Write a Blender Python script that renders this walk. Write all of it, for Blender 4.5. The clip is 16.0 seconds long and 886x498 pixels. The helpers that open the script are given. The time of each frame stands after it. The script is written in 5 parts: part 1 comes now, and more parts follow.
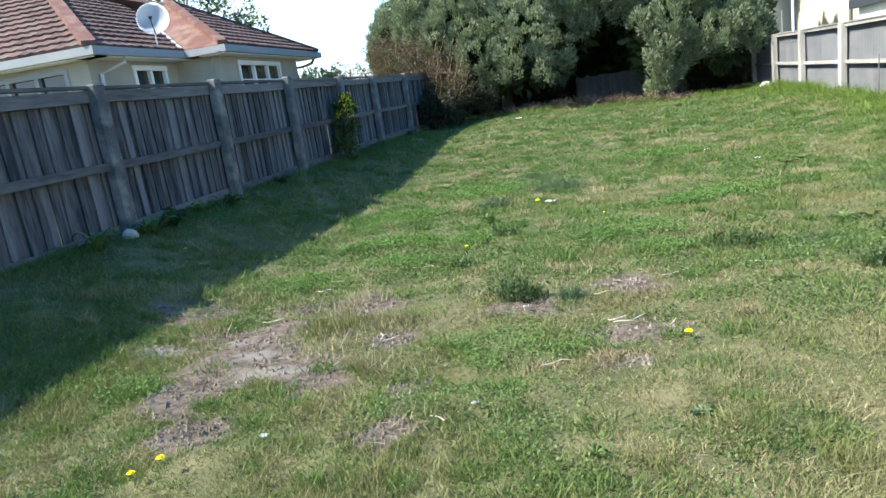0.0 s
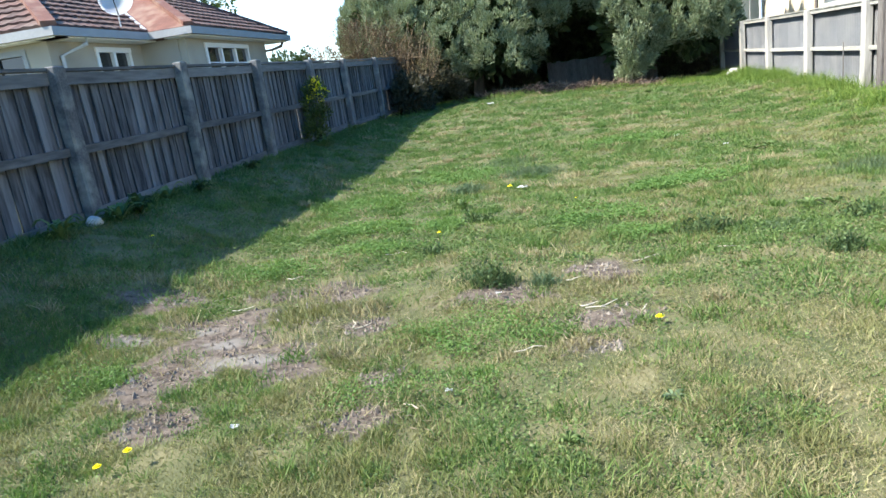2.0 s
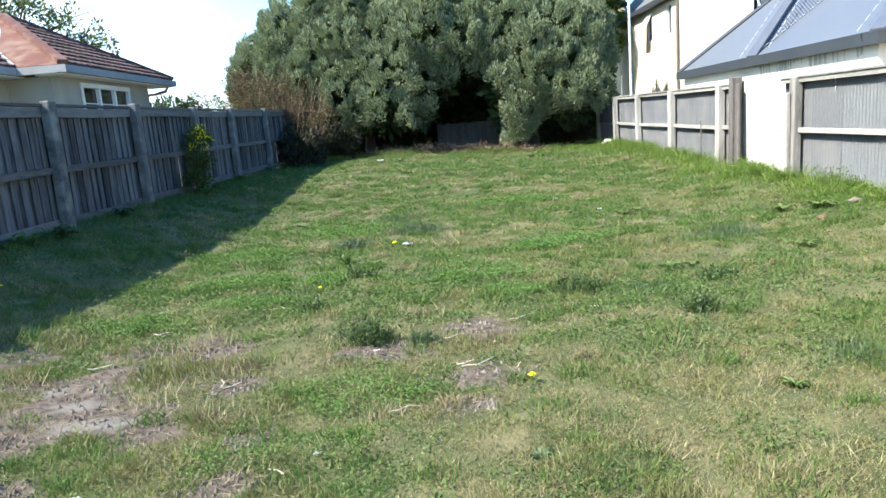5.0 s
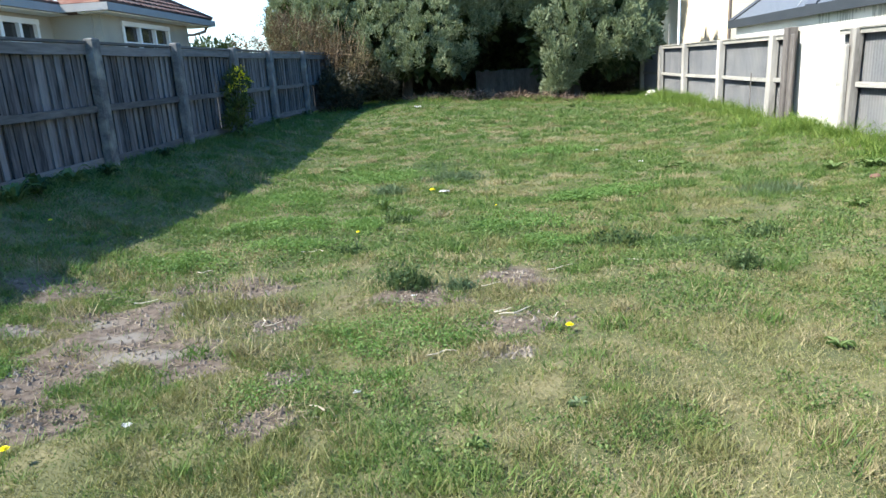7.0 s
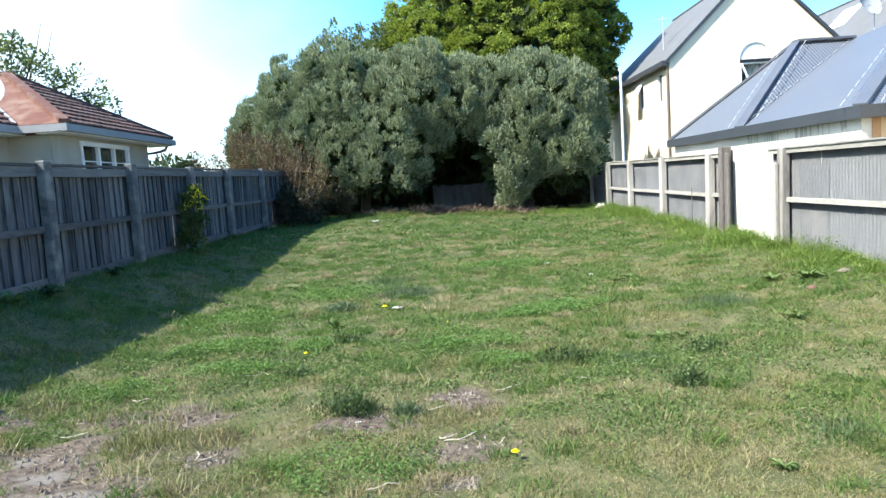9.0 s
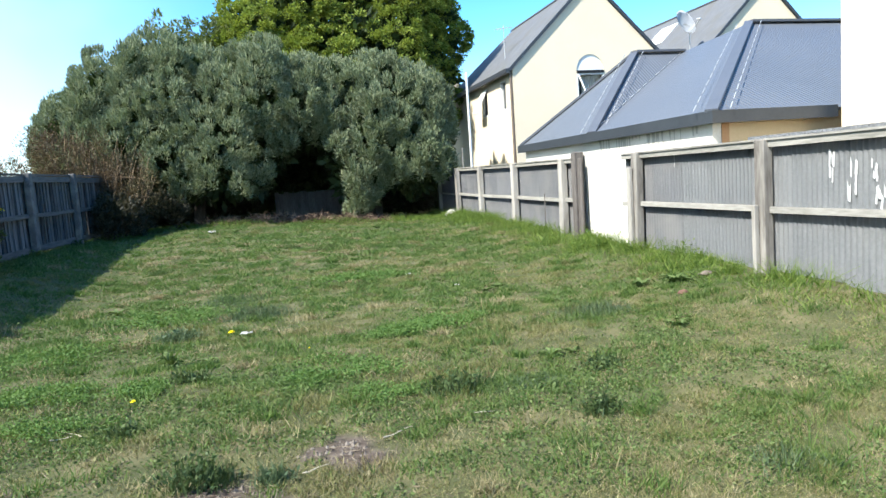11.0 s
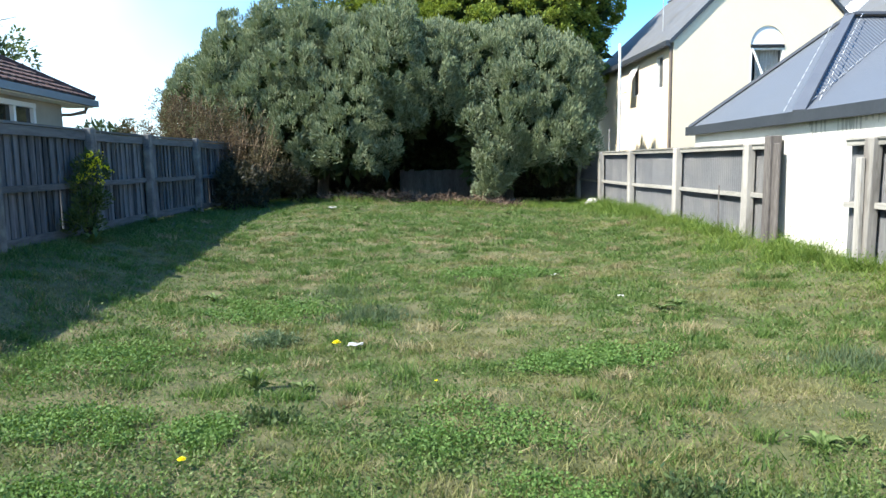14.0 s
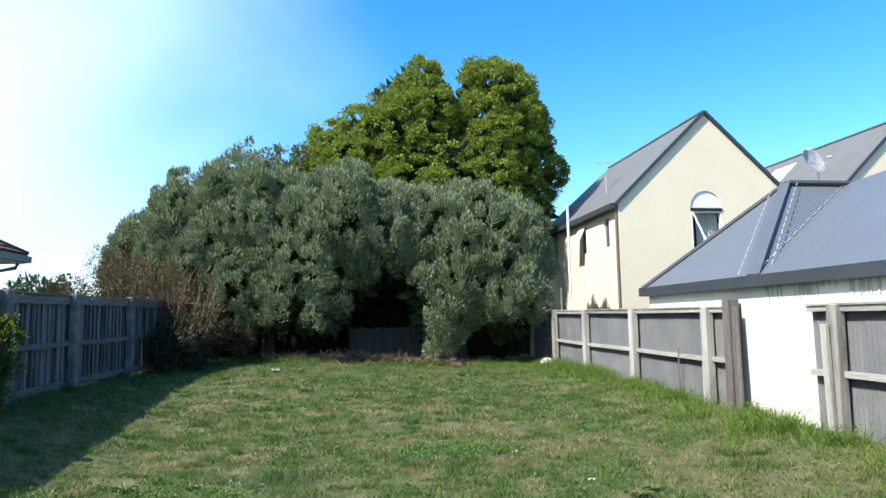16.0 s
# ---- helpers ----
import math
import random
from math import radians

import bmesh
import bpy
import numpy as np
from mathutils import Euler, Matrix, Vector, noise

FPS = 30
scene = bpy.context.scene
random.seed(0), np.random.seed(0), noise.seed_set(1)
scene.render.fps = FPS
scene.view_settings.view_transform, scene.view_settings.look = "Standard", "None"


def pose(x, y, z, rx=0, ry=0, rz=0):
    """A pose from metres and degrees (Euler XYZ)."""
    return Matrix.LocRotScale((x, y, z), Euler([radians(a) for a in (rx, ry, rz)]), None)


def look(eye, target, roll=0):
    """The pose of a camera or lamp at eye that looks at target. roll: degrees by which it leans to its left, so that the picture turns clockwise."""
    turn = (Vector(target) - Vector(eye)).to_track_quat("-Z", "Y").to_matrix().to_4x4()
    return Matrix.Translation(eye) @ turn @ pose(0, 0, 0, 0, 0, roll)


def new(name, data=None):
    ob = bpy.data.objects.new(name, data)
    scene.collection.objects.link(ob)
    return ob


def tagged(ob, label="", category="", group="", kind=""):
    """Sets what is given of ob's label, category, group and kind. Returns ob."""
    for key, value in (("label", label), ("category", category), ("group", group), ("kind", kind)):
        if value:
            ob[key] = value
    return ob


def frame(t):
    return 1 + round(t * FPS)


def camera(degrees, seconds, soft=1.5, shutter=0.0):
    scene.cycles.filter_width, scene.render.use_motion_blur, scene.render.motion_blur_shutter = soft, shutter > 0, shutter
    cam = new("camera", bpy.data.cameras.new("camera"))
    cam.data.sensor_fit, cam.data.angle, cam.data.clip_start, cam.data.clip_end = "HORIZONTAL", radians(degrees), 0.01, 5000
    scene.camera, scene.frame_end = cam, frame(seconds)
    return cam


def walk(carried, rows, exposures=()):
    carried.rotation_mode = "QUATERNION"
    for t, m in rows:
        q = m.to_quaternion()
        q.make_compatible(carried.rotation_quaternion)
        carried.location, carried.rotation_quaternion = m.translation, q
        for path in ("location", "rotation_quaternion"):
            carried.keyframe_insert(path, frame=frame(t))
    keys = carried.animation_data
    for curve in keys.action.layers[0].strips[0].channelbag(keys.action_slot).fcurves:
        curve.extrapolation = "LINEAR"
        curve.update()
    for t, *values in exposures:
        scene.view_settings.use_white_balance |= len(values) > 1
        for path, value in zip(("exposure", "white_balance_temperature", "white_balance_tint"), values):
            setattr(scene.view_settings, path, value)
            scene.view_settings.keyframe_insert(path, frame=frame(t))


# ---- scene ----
cam = camera(66.8, 16.0)
PATH = [
    (0, (-0.111, -0.064, 1.522), (-0.555, 1.836, 1.081), -8.3),
    (0.5, (-0.136, -0.055, 1.525), (-0.648, 1.823, 1.065), -7.3),
    (1, (-0.116, -0.03, 1.525), (-0.55, 1.856, 1.019), -7.4),
    (1.5, (-0.101, -0.032, 1.534), (-0.426, 1.882, 1.053), -6.8),
    (2, (-0.119, -0.035, 1.524), (-0.486, 1.868, 1.03), -8.0),
    (2.5, (-0.1, -0.033, 1.541), (-0.458, 1.884, 1.094), -8.8),
    (3, (-0.069, -0.038, 1.57), (-0.305, 1.922, 1.251), -5.7),
    (3.5, (-0.065, -0.026, 1.553), (-0.21, 1.949, 1.274), -5.1),
    (4, (-0.053, -0.02, 1.547), (-0.123, 1.953, 1.229), -5.2),
    (4.2, (-0.048, -0.016, 1.543), (-0.096, 1.956, 1.216), -5.2),
    (6.3, (-0.061, -0.006, 1.502), (-0.083, 1.934, 1.017), -4.2),
    (6.5, (-0.09, -0.003, 1.505), (-0.165, 1.932, 1.003), -2.4),
    (7, (-0.098, -0.004, 1.508), (-0.233, 1.925, 0.999), -3.5),
    (7.5, (-0.077, 0.007, 1.516), (-0.132, 1.944, 1.021), -4.1),
    (8, (-0.072, 0.015, 1.525), (-0.135, 1.959, 1.058), -4.4),
    (8.5, (-0.036, 0.017, 1.541), (-0.088, 1.975, 1.137), -5.1),
    (9, (0.028, 0.02, 1.585), (0.023, 2.01, 1.388), -3.7),
    (9.5, (-0.005, 0.149, 1.552), (0.162, 2.133, 1.361), -2.5),
    (10, (-0.157, 0.386, 1.581), (0.239, 2.333, 1.348), -2.2),
    (10.2, (-0.171, 0.466, 1.588), (0.249, 2.409, 1.367), -2.6),
    (12.3, (-0.114, 1.869, 1.521), (0.367, 3.801, 1.332), -4.5),
    (12.5, (-0.15, 1.992, 1.52), (0.253, 3.948, 1.405), -4.3),
    (13, (-0.267, 2.302, 1.515), (0.074, 4.265, 1.345), -3.8),
    (13.5, (-0.271, 2.605, 1.464), (-0.132, 4.584, 1.215), -2.9),
    (14, (-0.193, 2.95, 1.505), (-0.079, 4.933, 1.266), -1.0),
    (14.5, (-0.192, 3.217, 1.526), (0.022, 5.194, 1.315), -1.7),
    (15, (-0.06, 3.41, 1.591), (0.122, 5.399, 1.488), -0.4),
    (15.5, (-0.03, 3.47, 1.64), (0.176, 5.459, 1.682), -1.5),
    (16, (-0.158, 3.546, 1.677), (0.108, 5.517, 1.887), -1.0),
]
walk(cam, [(t, look(eye, target, roll)) for t, eye, target, roll in PATH], [(0, 1.52), (0.5, 1.62), (1.5, 1.70), (3.5, 1.62), (8, 1.48), (9, 1.52), (10, 1.40), (12.5, 1.10), (13, 1.16), (14.5, 1.36), (15, 1.28), (15.5, 1.18), (16, 1.0)])

# ---- light ----
SUN_DIR = Vector((-0.70, -0.33, 0.82)).normalized()
world = bpy.data.worlds.new("sky")
scene.world = world
world.use_nodes = True
wn, wl = world.node_tree.nodes, world.node_tree.links
wn.clear()
sky = wn.new("ShaderNodeTexSky")
sky.sky_type = "NISHITA"
sky.sun_disc = False
sky.sun_elevation = math.asin(SUN_DIR.z)
sky.sun_rotation = math.atan2(SUN_DIR.x, SUN_DIR.y)
sky.air_density, sky.dust_density, sky.ozone_density = 1.0, 0.3, 3.0
coord = wn.new("ShaderNodeTexCoord")
cloud = wn.new("ShaderNodeTexNoise")
cloud.inputs["Scale"].default_value = 1.6
cloud.inputs["Detail"].default_value = 5
cloud.inputs["Roughness"].default_value = 0.5
cloud.inputs["Distortion"].default_value = 0.4
sep = wn.new("ShaderNodeSeparateXYZ")
side = wn.new("ShaderNodeMapRange")
side.inputs["From Min"].default_value, side.inputs["From Max"].default_value = 0.12, -0.60
side.inputs["To Min"].default_value, side.inputs["To Max"].default_value = -0.38, 0.66
add = wn.new("ShaderNodeMath")
add.operation = "ADD"
veil = wn.new("ShaderNodeMapRange")
veil.interpolation_type = "SMOOTHSTEP"
veil.inputs["From Min"].default_value, veil.inputs["From Max"].default_value = 0.35, 1.15
blend = wn.new("ShaderNodeMixRGB")
blend.inputs["Color2"].default_value = (3.1, 4.15, 5.05, 1)
back = wn.new("ShaderNodeBackground")
back.inputs["Strength"].default_value = 0.165
wout = wn.new("ShaderNodeOutputWorld")
wl.new(coord.outputs["Generated"], cloud.inputs["Vector"])
wl.new(coord.outputs["Generated"], sep.inputs[0])
wl.new(sep.outputs["X"], side.inputs["Value"])
wl.new(cloud.outputs["Fac"], add.inputs[0])
wl.new(side.outputs[0], add.inputs[1])
wl.new(add.outputs[0], veil.inputs["Value"])
wl.new(veil.outputs[0], blend.inputs["Fac"])
deep = wn.new("ShaderNodeHueSaturation")
deep.inputs["Saturation"].default_value = 1.38
wl.new(sky.outputs[0], deep.inputs["Color"])
wl.new(deep.outputs[0], blend.inputs["Color1"])
wl.new(blend.outputs[0], back.inputs["Color"])
wl.new(back.outputs[0], wout.inputs["Surface"])

sun = new("sun", bpy.data.lights.new("sun", "SUN"))
sun.data.energy, sun.data.angle, sun.data.color = 4.8, radians(0.55), (1.0, 0.955, 0.86)
sun.matrix_world = look((-30, -20, 40), Vector((-30, -20, 40)) - SUN_DIR)


# ---- materials ----
def rgba(c):
    return (c[0], c[1], c[2], 1)


def surface(name, a, b, scale=3.0, fine=40.0, rough=0.8, bump=0.2, vary=0.0, island=0.0, stretch=(1, 1, 1), third=None,
            third_scale=0.6, metal=0.0, distance=0.01, spec=0.3):
    """Two colours mixed by coarse and fine noise, with relief; vary: change from object to object; island: from piece to piece."""
    m = bpy.data.materials.new(name)
    m.use_nodes = True
    n, l = m.node_tree.nodes, m.node_tree.links
    bsdf = n["Principled BSDF"]
    bsdf.inputs["Roughness"].default_value = rough
    bsdf.inputs["Metallic"].default_value = metal
    bsdf.inputs["Specular IOR Level"].default_value = spec
    tc = n.new("ShaderNodeTexCoord")
    mp = n.new("ShaderNodeMapping")
    mp.inputs["Scale"].default_value = stretch
    l.new(tc.outputs["Object"], mp.inputs["Vector"])
    vec = mp.outputs[0]
    info = n.new("ShaderNodeObjectInfo")
    if vary:
        shift = n.new("ShaderNodeVectorMath")
        shift.operation = "MULTIPLY_ADD"
        shift.inputs[1].default_value = (37, 37, 37)
        l.new(info.outputs["Random"], shift.inputs[0])
        l.new(mp.outputs[0], shift.inputs[2])
        vec = shift.outputs[0]
    coarse = n.new("ShaderNodeTexNoise")
    coarse.inputs["Scale"].default_value, coarse.inputs["Detail"].default_value = scale, 6
    small = n.new("ShaderNodeTexNoise")
    small.inputs["Scale"].default_value, small.inputs["Detail"].default_value = fine, 4
    l.new(vec, coarse.inputs["Vector"])
    l.new(vec, small.inputs["Vector"])
    mixn = n.new("ShaderNodeMath")
    mixn.operation = "MULTIPLY_ADD"
    mixn.inputs[1].default_value = 0.5
    half = n.new("ShaderNodeMath")
    half.operation = "MULTIPLY"
    half.inputs[1].default_value = 0.5
    l.new(coarse.outputs["Fac"], half.inputs[0])
    l.new(small.outputs["Fac"], mixn.inputs[0])
    l.new(half.outputs[0], mixn.inputs[2])
    fac = mixn.outputs[0]
    if vary or island:
        plus = n.new("ShaderNodeMath")
        plus.operation = "MULTIPLY_ADD"
        if island:
            geo = n.new("ShaderNodeNewGeometry")
            l.new(geo.outputs["Random Per Island"], plus.inputs[0])
        else:
            l.new(info.outputs["Random"], plus.inputs[0])
        plus.inputs[1].default_value = max(vary, island)
        cent = n.new("ShaderNodeMath")
        cent.operation = "SUBTRACT"
        cent.inputs[1].default_value = max(vary, island) / 2
        l.new(fac, cent.inputs[0])
        l.new(cent.outputs[0], plus.inputs[2])
        fac = plus.outputs[0]
    ramp = n.new("ShaderNodeMapRange")
    ramp.inputs["From Min"].default_value, ramp.inputs["From Max"].default_value = 0.32, 0.68
    l.new(fac, ramp.inputs["Value"])
    mix = n.new("ShaderNodeMixRGB")
    mix.inputs["Color1"].default_value, mix.inputs["Color2"].default_value = rgba(a), rgba(b)
    l.new(ramp.outputs[0], mix.inputs["Fac"])
    colour = mix.outputs[0]
    if third:
        big = n.new("ShaderNodeTexNoise")
        big.inputs["Scale"].default_value, big.inputs["Detail"].default_value = third_scale, 5
        l.new(vec, big.inputs["Vector"])
        r2 = n.new("ShaderNodeMapRange")
        r2.inputs["From Min"].default_value, r2.inputs["From Max"].default_value = 0.46, 0.70
        l.new(big.outputs["Fac"], r2.inputs["Value"])
        m2 = n.new("ShaderNodeMixRGB")
        m2.inputs["Color2"].default_value = rgba(third)
        l.new(r2.outputs[0], m2.inputs["Fac"])
        l.new(colour, m2.inputs["Color1"])
        colour = m2.outputs[0]
    l.new(colour, bsdf.inputs["Base Color"])
    if bump:
        bp = n.new("ShaderNodeBump")
        bp.inputs["Strength"].default_value, bp.inputs["Distance"].default_value = bump, distance
        l.new(fac, bp.inputs["Height"])
        l.new(bp.outputs[0], bsdf.inputs["Normal"])
    return m


def leafy(name, a, b, through_colour, patch=1.2, share=0.3, island=0.7, rough=0.6, third=None, third_scale=0.35, spec=0.3):
    """Thin leaves: two greens mixed from leaf to leaf and in patches, with light coming through."""
    m = surface(name, a, b, patch, patch * 6, rough, 0, 0, island, third=third, third_scale=third_scale, spec=spec)
    n, l = m.node_tree.nodes, m.node_tree.links
    tr = n.new("ShaderNodeBsdfTranslucent")
    tr.inputs["Color"].default_value = rgba(through_colour)
    mx = n.new("ShaderNodeMixShader")
    mx.inputs[0].default_value = share
    l.new(n["Principled BSDF"].outputs[0], mx.inputs[1])
    l.new(tr.outputs[0], mx.inputs[2])
    l.new(mx.outputs[0], n["Material Output"].inputs["Surface"])
    return m


def ribbed(name, a, b, axis, pitch, rough=0.45, metal=0.0, depth=0.012):
    """Painted corrugated iron seen from afar: ribs across the given axis."""
    m = surface(name, a, b, 0.8, 14, rough, 0, spec=0.4)
    n, l = m.node_tree.nodes, m.node_tree.links
    tc = n.new("ShaderNodeTexCoord")
    wv = n.new("ShaderNodeTexWave")
    wv.wave_type, wv.bands_direction, wv.wave_profile = "BANDS", axis, "SIN"
    wv.inputs["Scale"].default_value = 2 * math.pi / (20 * pitch)
    bp = n.new("ShaderNodeBump")
    bp.inputs["Strength"].default_value, bp.inputs["Distance"].default_value = 0.8, depth
    l.new(tc.outputs["Object"], wv.inputs["Vector"])
    l.new(wv.outputs["Fac"], bp.inputs["Height"])
    l.new(bp.outputs[0], n["Principled BSDF"].inputs["Normal"])
    return m


GREY_WOOD = surface("weathered_grey_timber", (0.027, 0.029, 0.034), (0.158, 0.163, 0.176), 5, 30, 0.9, 0.5, vary=0.30, stretch=(1, 1, 0.12))
RAIL_WOOD = surface("weathered_rail_timber", (0.058, 0.059, 0.062), (0.165, 0.164, 0.162), 5, 30, 0.9, 0.5, vary=0.25, stretch=(1, 0.12, 1))
POST_GREY = surface("lichened_post", (0.060, 0.062, 0.065), (0.150, 0.150, 0.148), 7, 45, 0.95, 0.4, vary=0.15, third=(0.215, 0.215, 0.198), third_scale=5)
PALE_POST = surface("bleached_post_timber", (0.15, 0.14, 0.125), (0.34, 0.325, 0.30), 6, 40, 0.9, 0.5, vary=0.2, stretch=(1, 1, 0.15), third=(0.42, 0.40, 0.37), third_scale=4)
PALE_RAIL = surface("bleached_rail_timber", (0.17, 0.165, 0.15), (0.37, 0.355, 0.33), 6, 40, 0.9, 0.5, vary=0.2, stretch=(1, 0.15, 1))
POST_BROWN = surface("grey_brown_post_timber", (0.10, 0.09, 0.082), (0.25, 0.235, 0.215), 6, 40, 0.9, 0.5, vary=0.2, stretch=(1, 1, 0.15), third=(0.36, 0.345, 0.32), third_scale=4)
OFF_WHITE = surface("aged_white_paint", (0.40, 0.405, 0.40), (0.52, 0.52, 0.51), 2.5, 30, 0.6, 0.1)
# gutter grey; on the front casement it is white paint toned down for shade
GUTTER_AND_SHADE_GREY = surface("gutter_grey_and_frame_shade", (0.225, 0.23, 0.235), (0.30, 0.305, 0.305), 2.5, 30, 0.6, 0.1)
DARK_BOARD = surface("dark_split_board", (0.06, 0.052, 0.05), (0.17, 0.155, 0.145), 6, 40, 0.95, 0.5, stretch=(1, 1, 0.15))
SHEET = surface("grey_painted_iron", (0.155, 0.16, 0.172), (0.215, 0.22, 0.232), 1.5, 22, 0.55, 0.1, vary=0.25, third=(0.25, 0.25, 0.25), third_scale=1.2)
SHEET_PALE = surface("pale_grey_iron", (0.175, 0.186, 0.198), (0.25, 0.262, 0.272), 1.8, 25, 0.5, 0.1, vary=0.25, third=(0.20, 0.21, 0.22), third_scale=0.9)
WHITE_WALL = surface("white_rendered_wall", (0.62, 0.60, 0.55), (0.74, 0.72, 0.68), 1.2, 30, 0.9, 0.15, third=(0.55, 0.54, 0.50), third_scale=0.7)
CREAM_WALL = surface("cream_rendered_wall", (0.68, 0.585, 0.44), (0.75, 0.655, 0.50), 0.7, 26, 0.9, 0.12)
BUFF_WALL = surface("buff_rendered_wall", (0.64, 0.51, 0.33), (0.70, 0.57, 0.38), 0.9, 26, 0.9, 0.12)
STUCCO = surface("off_white_stucco", (0.33, 0.30, 0.245), (0.40, 0.37, 0.31), 1.2, 60, 0.95, 0.35, third=(0.30, 0.275, 0.23), third_scale=0.8)
WHITE_PAINT = surface("white_paint", (0.70, 0.70, 0.69), (0.80, 0.80, 0.79), 2, 30, 0.55, 0.08)
STAIN = surface("grey_damp_stain", (0.36, 0.35, 0.32), (0.52, 0.51, 0.475), 8, 40, 0.95, 0.1)
ROOF_X = ribbed("grey_roof_iron_side", (0.105, 0.118, 0.14), (0.125, 0.138, 0.16), "Y", 0.076)
ROOF_Y = ribbed("grey_roof_iron_front", (0.105, 0.118, 0.14), (0.125, 0.138, 0.16), "X", 0.076)
FLASH = surface("grey_flashing", (0.085, 0.095, 0.115), (0.11, 0.12, 0.14), 2, 20, 0.45, 0.05)
GUTTER = surface("dark_grey_gutter", (0.035, 0.042, 0.052), (0.05, 0.058, 0.07), 2, 20, 0.4, 0.05)
SLATE = surface("grey_slate_roof", (0.10, 0.108, 0.12), (0.15, 0.155, 0.165), 3, 50, 0.7, 0.4, third=(0.12, 0.12, 0.115), third_scale=1.2)
TILE = surface("terracotta_tile", (0.060, 0.035, 0.032), (0.128, 0.072, 0.061), 4, 30, 0.85, 0.3, vary=0.45, third=(0.135, 0.10, 0.085), third_scale=1.5)
TILE_CAP = surface("orange_hip_tile", (0.092, 0.040, 0.031), (0.158, 0.069, 0.050), 4, 30, 0.85, 0.4, third=(0.185, 0.118, 0.090), third_scale=2.2)
DARK_GLASS = surface("window_glass", (0.012, 0.014, 0.016), (0.02, 0.022, 0.024), 1, 3, 0.06, 0, spec=0.8)
CURTAIN = surface("white_curtain", (0.62, 0.61, 0.58), (0.75, 0.74, 0.71), 3, 20, 0.9, 0.1)
DARK_GAP = surface("dark_interior", (0.01, 0.01, 0.01), (0.02, 0.02, 0.02), 2, 10, 1.0, 0)
PIPE_BROWN = surface("brown_pipe", (0.13, 0.10, 0.08), (0.19, 0.15, 0.12), 3, 20, 0.5, 0.05)
METAL_GREY = surface("grey_metal", (0.40, 0.41, 0.42), (0.52, 0.53, 0.54), 3, 30, 0.45, 0.05, metal=0.3)
DISH_GREY = surface("pale_dish_paint", (0.48, 0.49, 0.50), (0.58, 0.59, 0.60), 3, 30, 0.5, 0.05)
BLACK = surface("black_plastic", (0.012, 0.012, 0.013), (0.02, 0.02, 0.02), 3, 20, 0.5, 0)
DEAD_STEM = leafy("dead_stem", (0.075, 0.058, 0.042), (0.25, 0.205, 0.145), (0.15, 0.12, 0.08), 3.0, 0.15, 0.9)
BARK = surface("grey_brown_bark", (0.04, 0.033, 0.027), (0.11, 0.092, 0.075), 6, 40, 0.95, 0.7, stretch=(1, 1, 0.25), distance=0.02)
TWIG = surface("dry_twig", (0.10, 0.07, 0.045), (0.26, 0.19, 0.12), 4, 30, 0.9, 0.1, island=0.6)
PALE_STICK = surface("bleached_stick", (0.30, 0.26, 0.19), (0.50, 0.46, 0.36), 6, 60, 0.85, 0.2, vary=0.2)
STONE = surface("pale_stone", (0.30, 0.29, 0.26), (0.52, 0.50, 0.46), 6, 35, 0.9, 0.6)
SMEAR = surface("thin_white_smear", (0.38, 0.39, 0.40), (0.62, 0.63, 0.63), 14, 60, 0.7, 0.1)
PAPER = surface("white_litter", (0.42, 0.43, 0.42), (0.68, 0.68, 0.66), 8, 50, 0.8, 0.2)
YELLOW = leafy("yellow_petal", (0.80, 0.68, 0.01), (0.88, 0.78, 0.02), (0.8, 0.7, 0.02), 20, 0.2)

SILVER_LEAF = leafy("silvery_olive_leaf", (0.130, 0.168, 0.092), (0.300, 0.340, 0.218), (0.16, 0.21, 0.085), 1.4, 0.24, 0.6, 0.7, third=(0.25, 0.295, 0.17), third_scale=0.9, spec=0.15)
TREE_LEAF = leafy("yellow_green_leaf", (0.10, 0.145, 0.026), (0.27, 0.33, 0.075), (0.25, 0.32, 0.035), 0.8, 0.32, 0.7, 0.6, spec=0.12)
# also fills the crowns' insides, where its dark colour stands for shade
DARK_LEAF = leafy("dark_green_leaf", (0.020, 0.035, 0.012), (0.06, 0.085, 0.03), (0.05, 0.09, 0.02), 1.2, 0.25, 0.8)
# brown-green leaf made darker to carry the shade around the hedge foot
UNDER_LEAF = leafy("shade_dark_brown_leaf", (0.014, 0.016, 0.009), (0.046, 0.042, 0.022), (0.03, 0.035, 0.012), 1.2, 0.2, 0.8)
FAR_LEAF = leafy("spring_leaf", (0.06, 0.09, 0.03), (0.15, 0.18, 0.07), (0.12, 0.17, 0.04), 1.0, 0.35, 0.8)
BROWN_LEAF = leafy("reddish_brown_leaf", (0.050, 0.036, 0.022), (0.135, 0.095, 0.052), (0.10, 0.065, 0.03), 1.2, 0.25, 0.9, third=(0.10, 0.105, 0.04), third_scale=0.8)
BUSH_LEAF = leafy("bush_leaf", (0.035, 0.048, 0.014), (0.11, 0.13, 0.03), (0.09, 0.12, 0.02), 3.0, 0.3, 0.8)
WEED_LEAF = leafy("weed_leaf", (0.050, 0.092, 0.024), (0.14, 0.195, 0.065), (0.11, 0.18, 0.04), 4.0, 0.3, 0.7)
DARK_WEED = leafy("dark_weed_leaf", (0.028, 0.058, 0.020), (0.095, 0.140, 0.050), (0.07, 0.12, 0.03), 5.0, 0.25, 0.8)
CLOVER = leafy("clover_leaf", (0.060, 0.130, 0.026), (0.135, 0.225, 0.060), (0.12, 0.21, 0.03), 3.0, 0.3, 0.6)
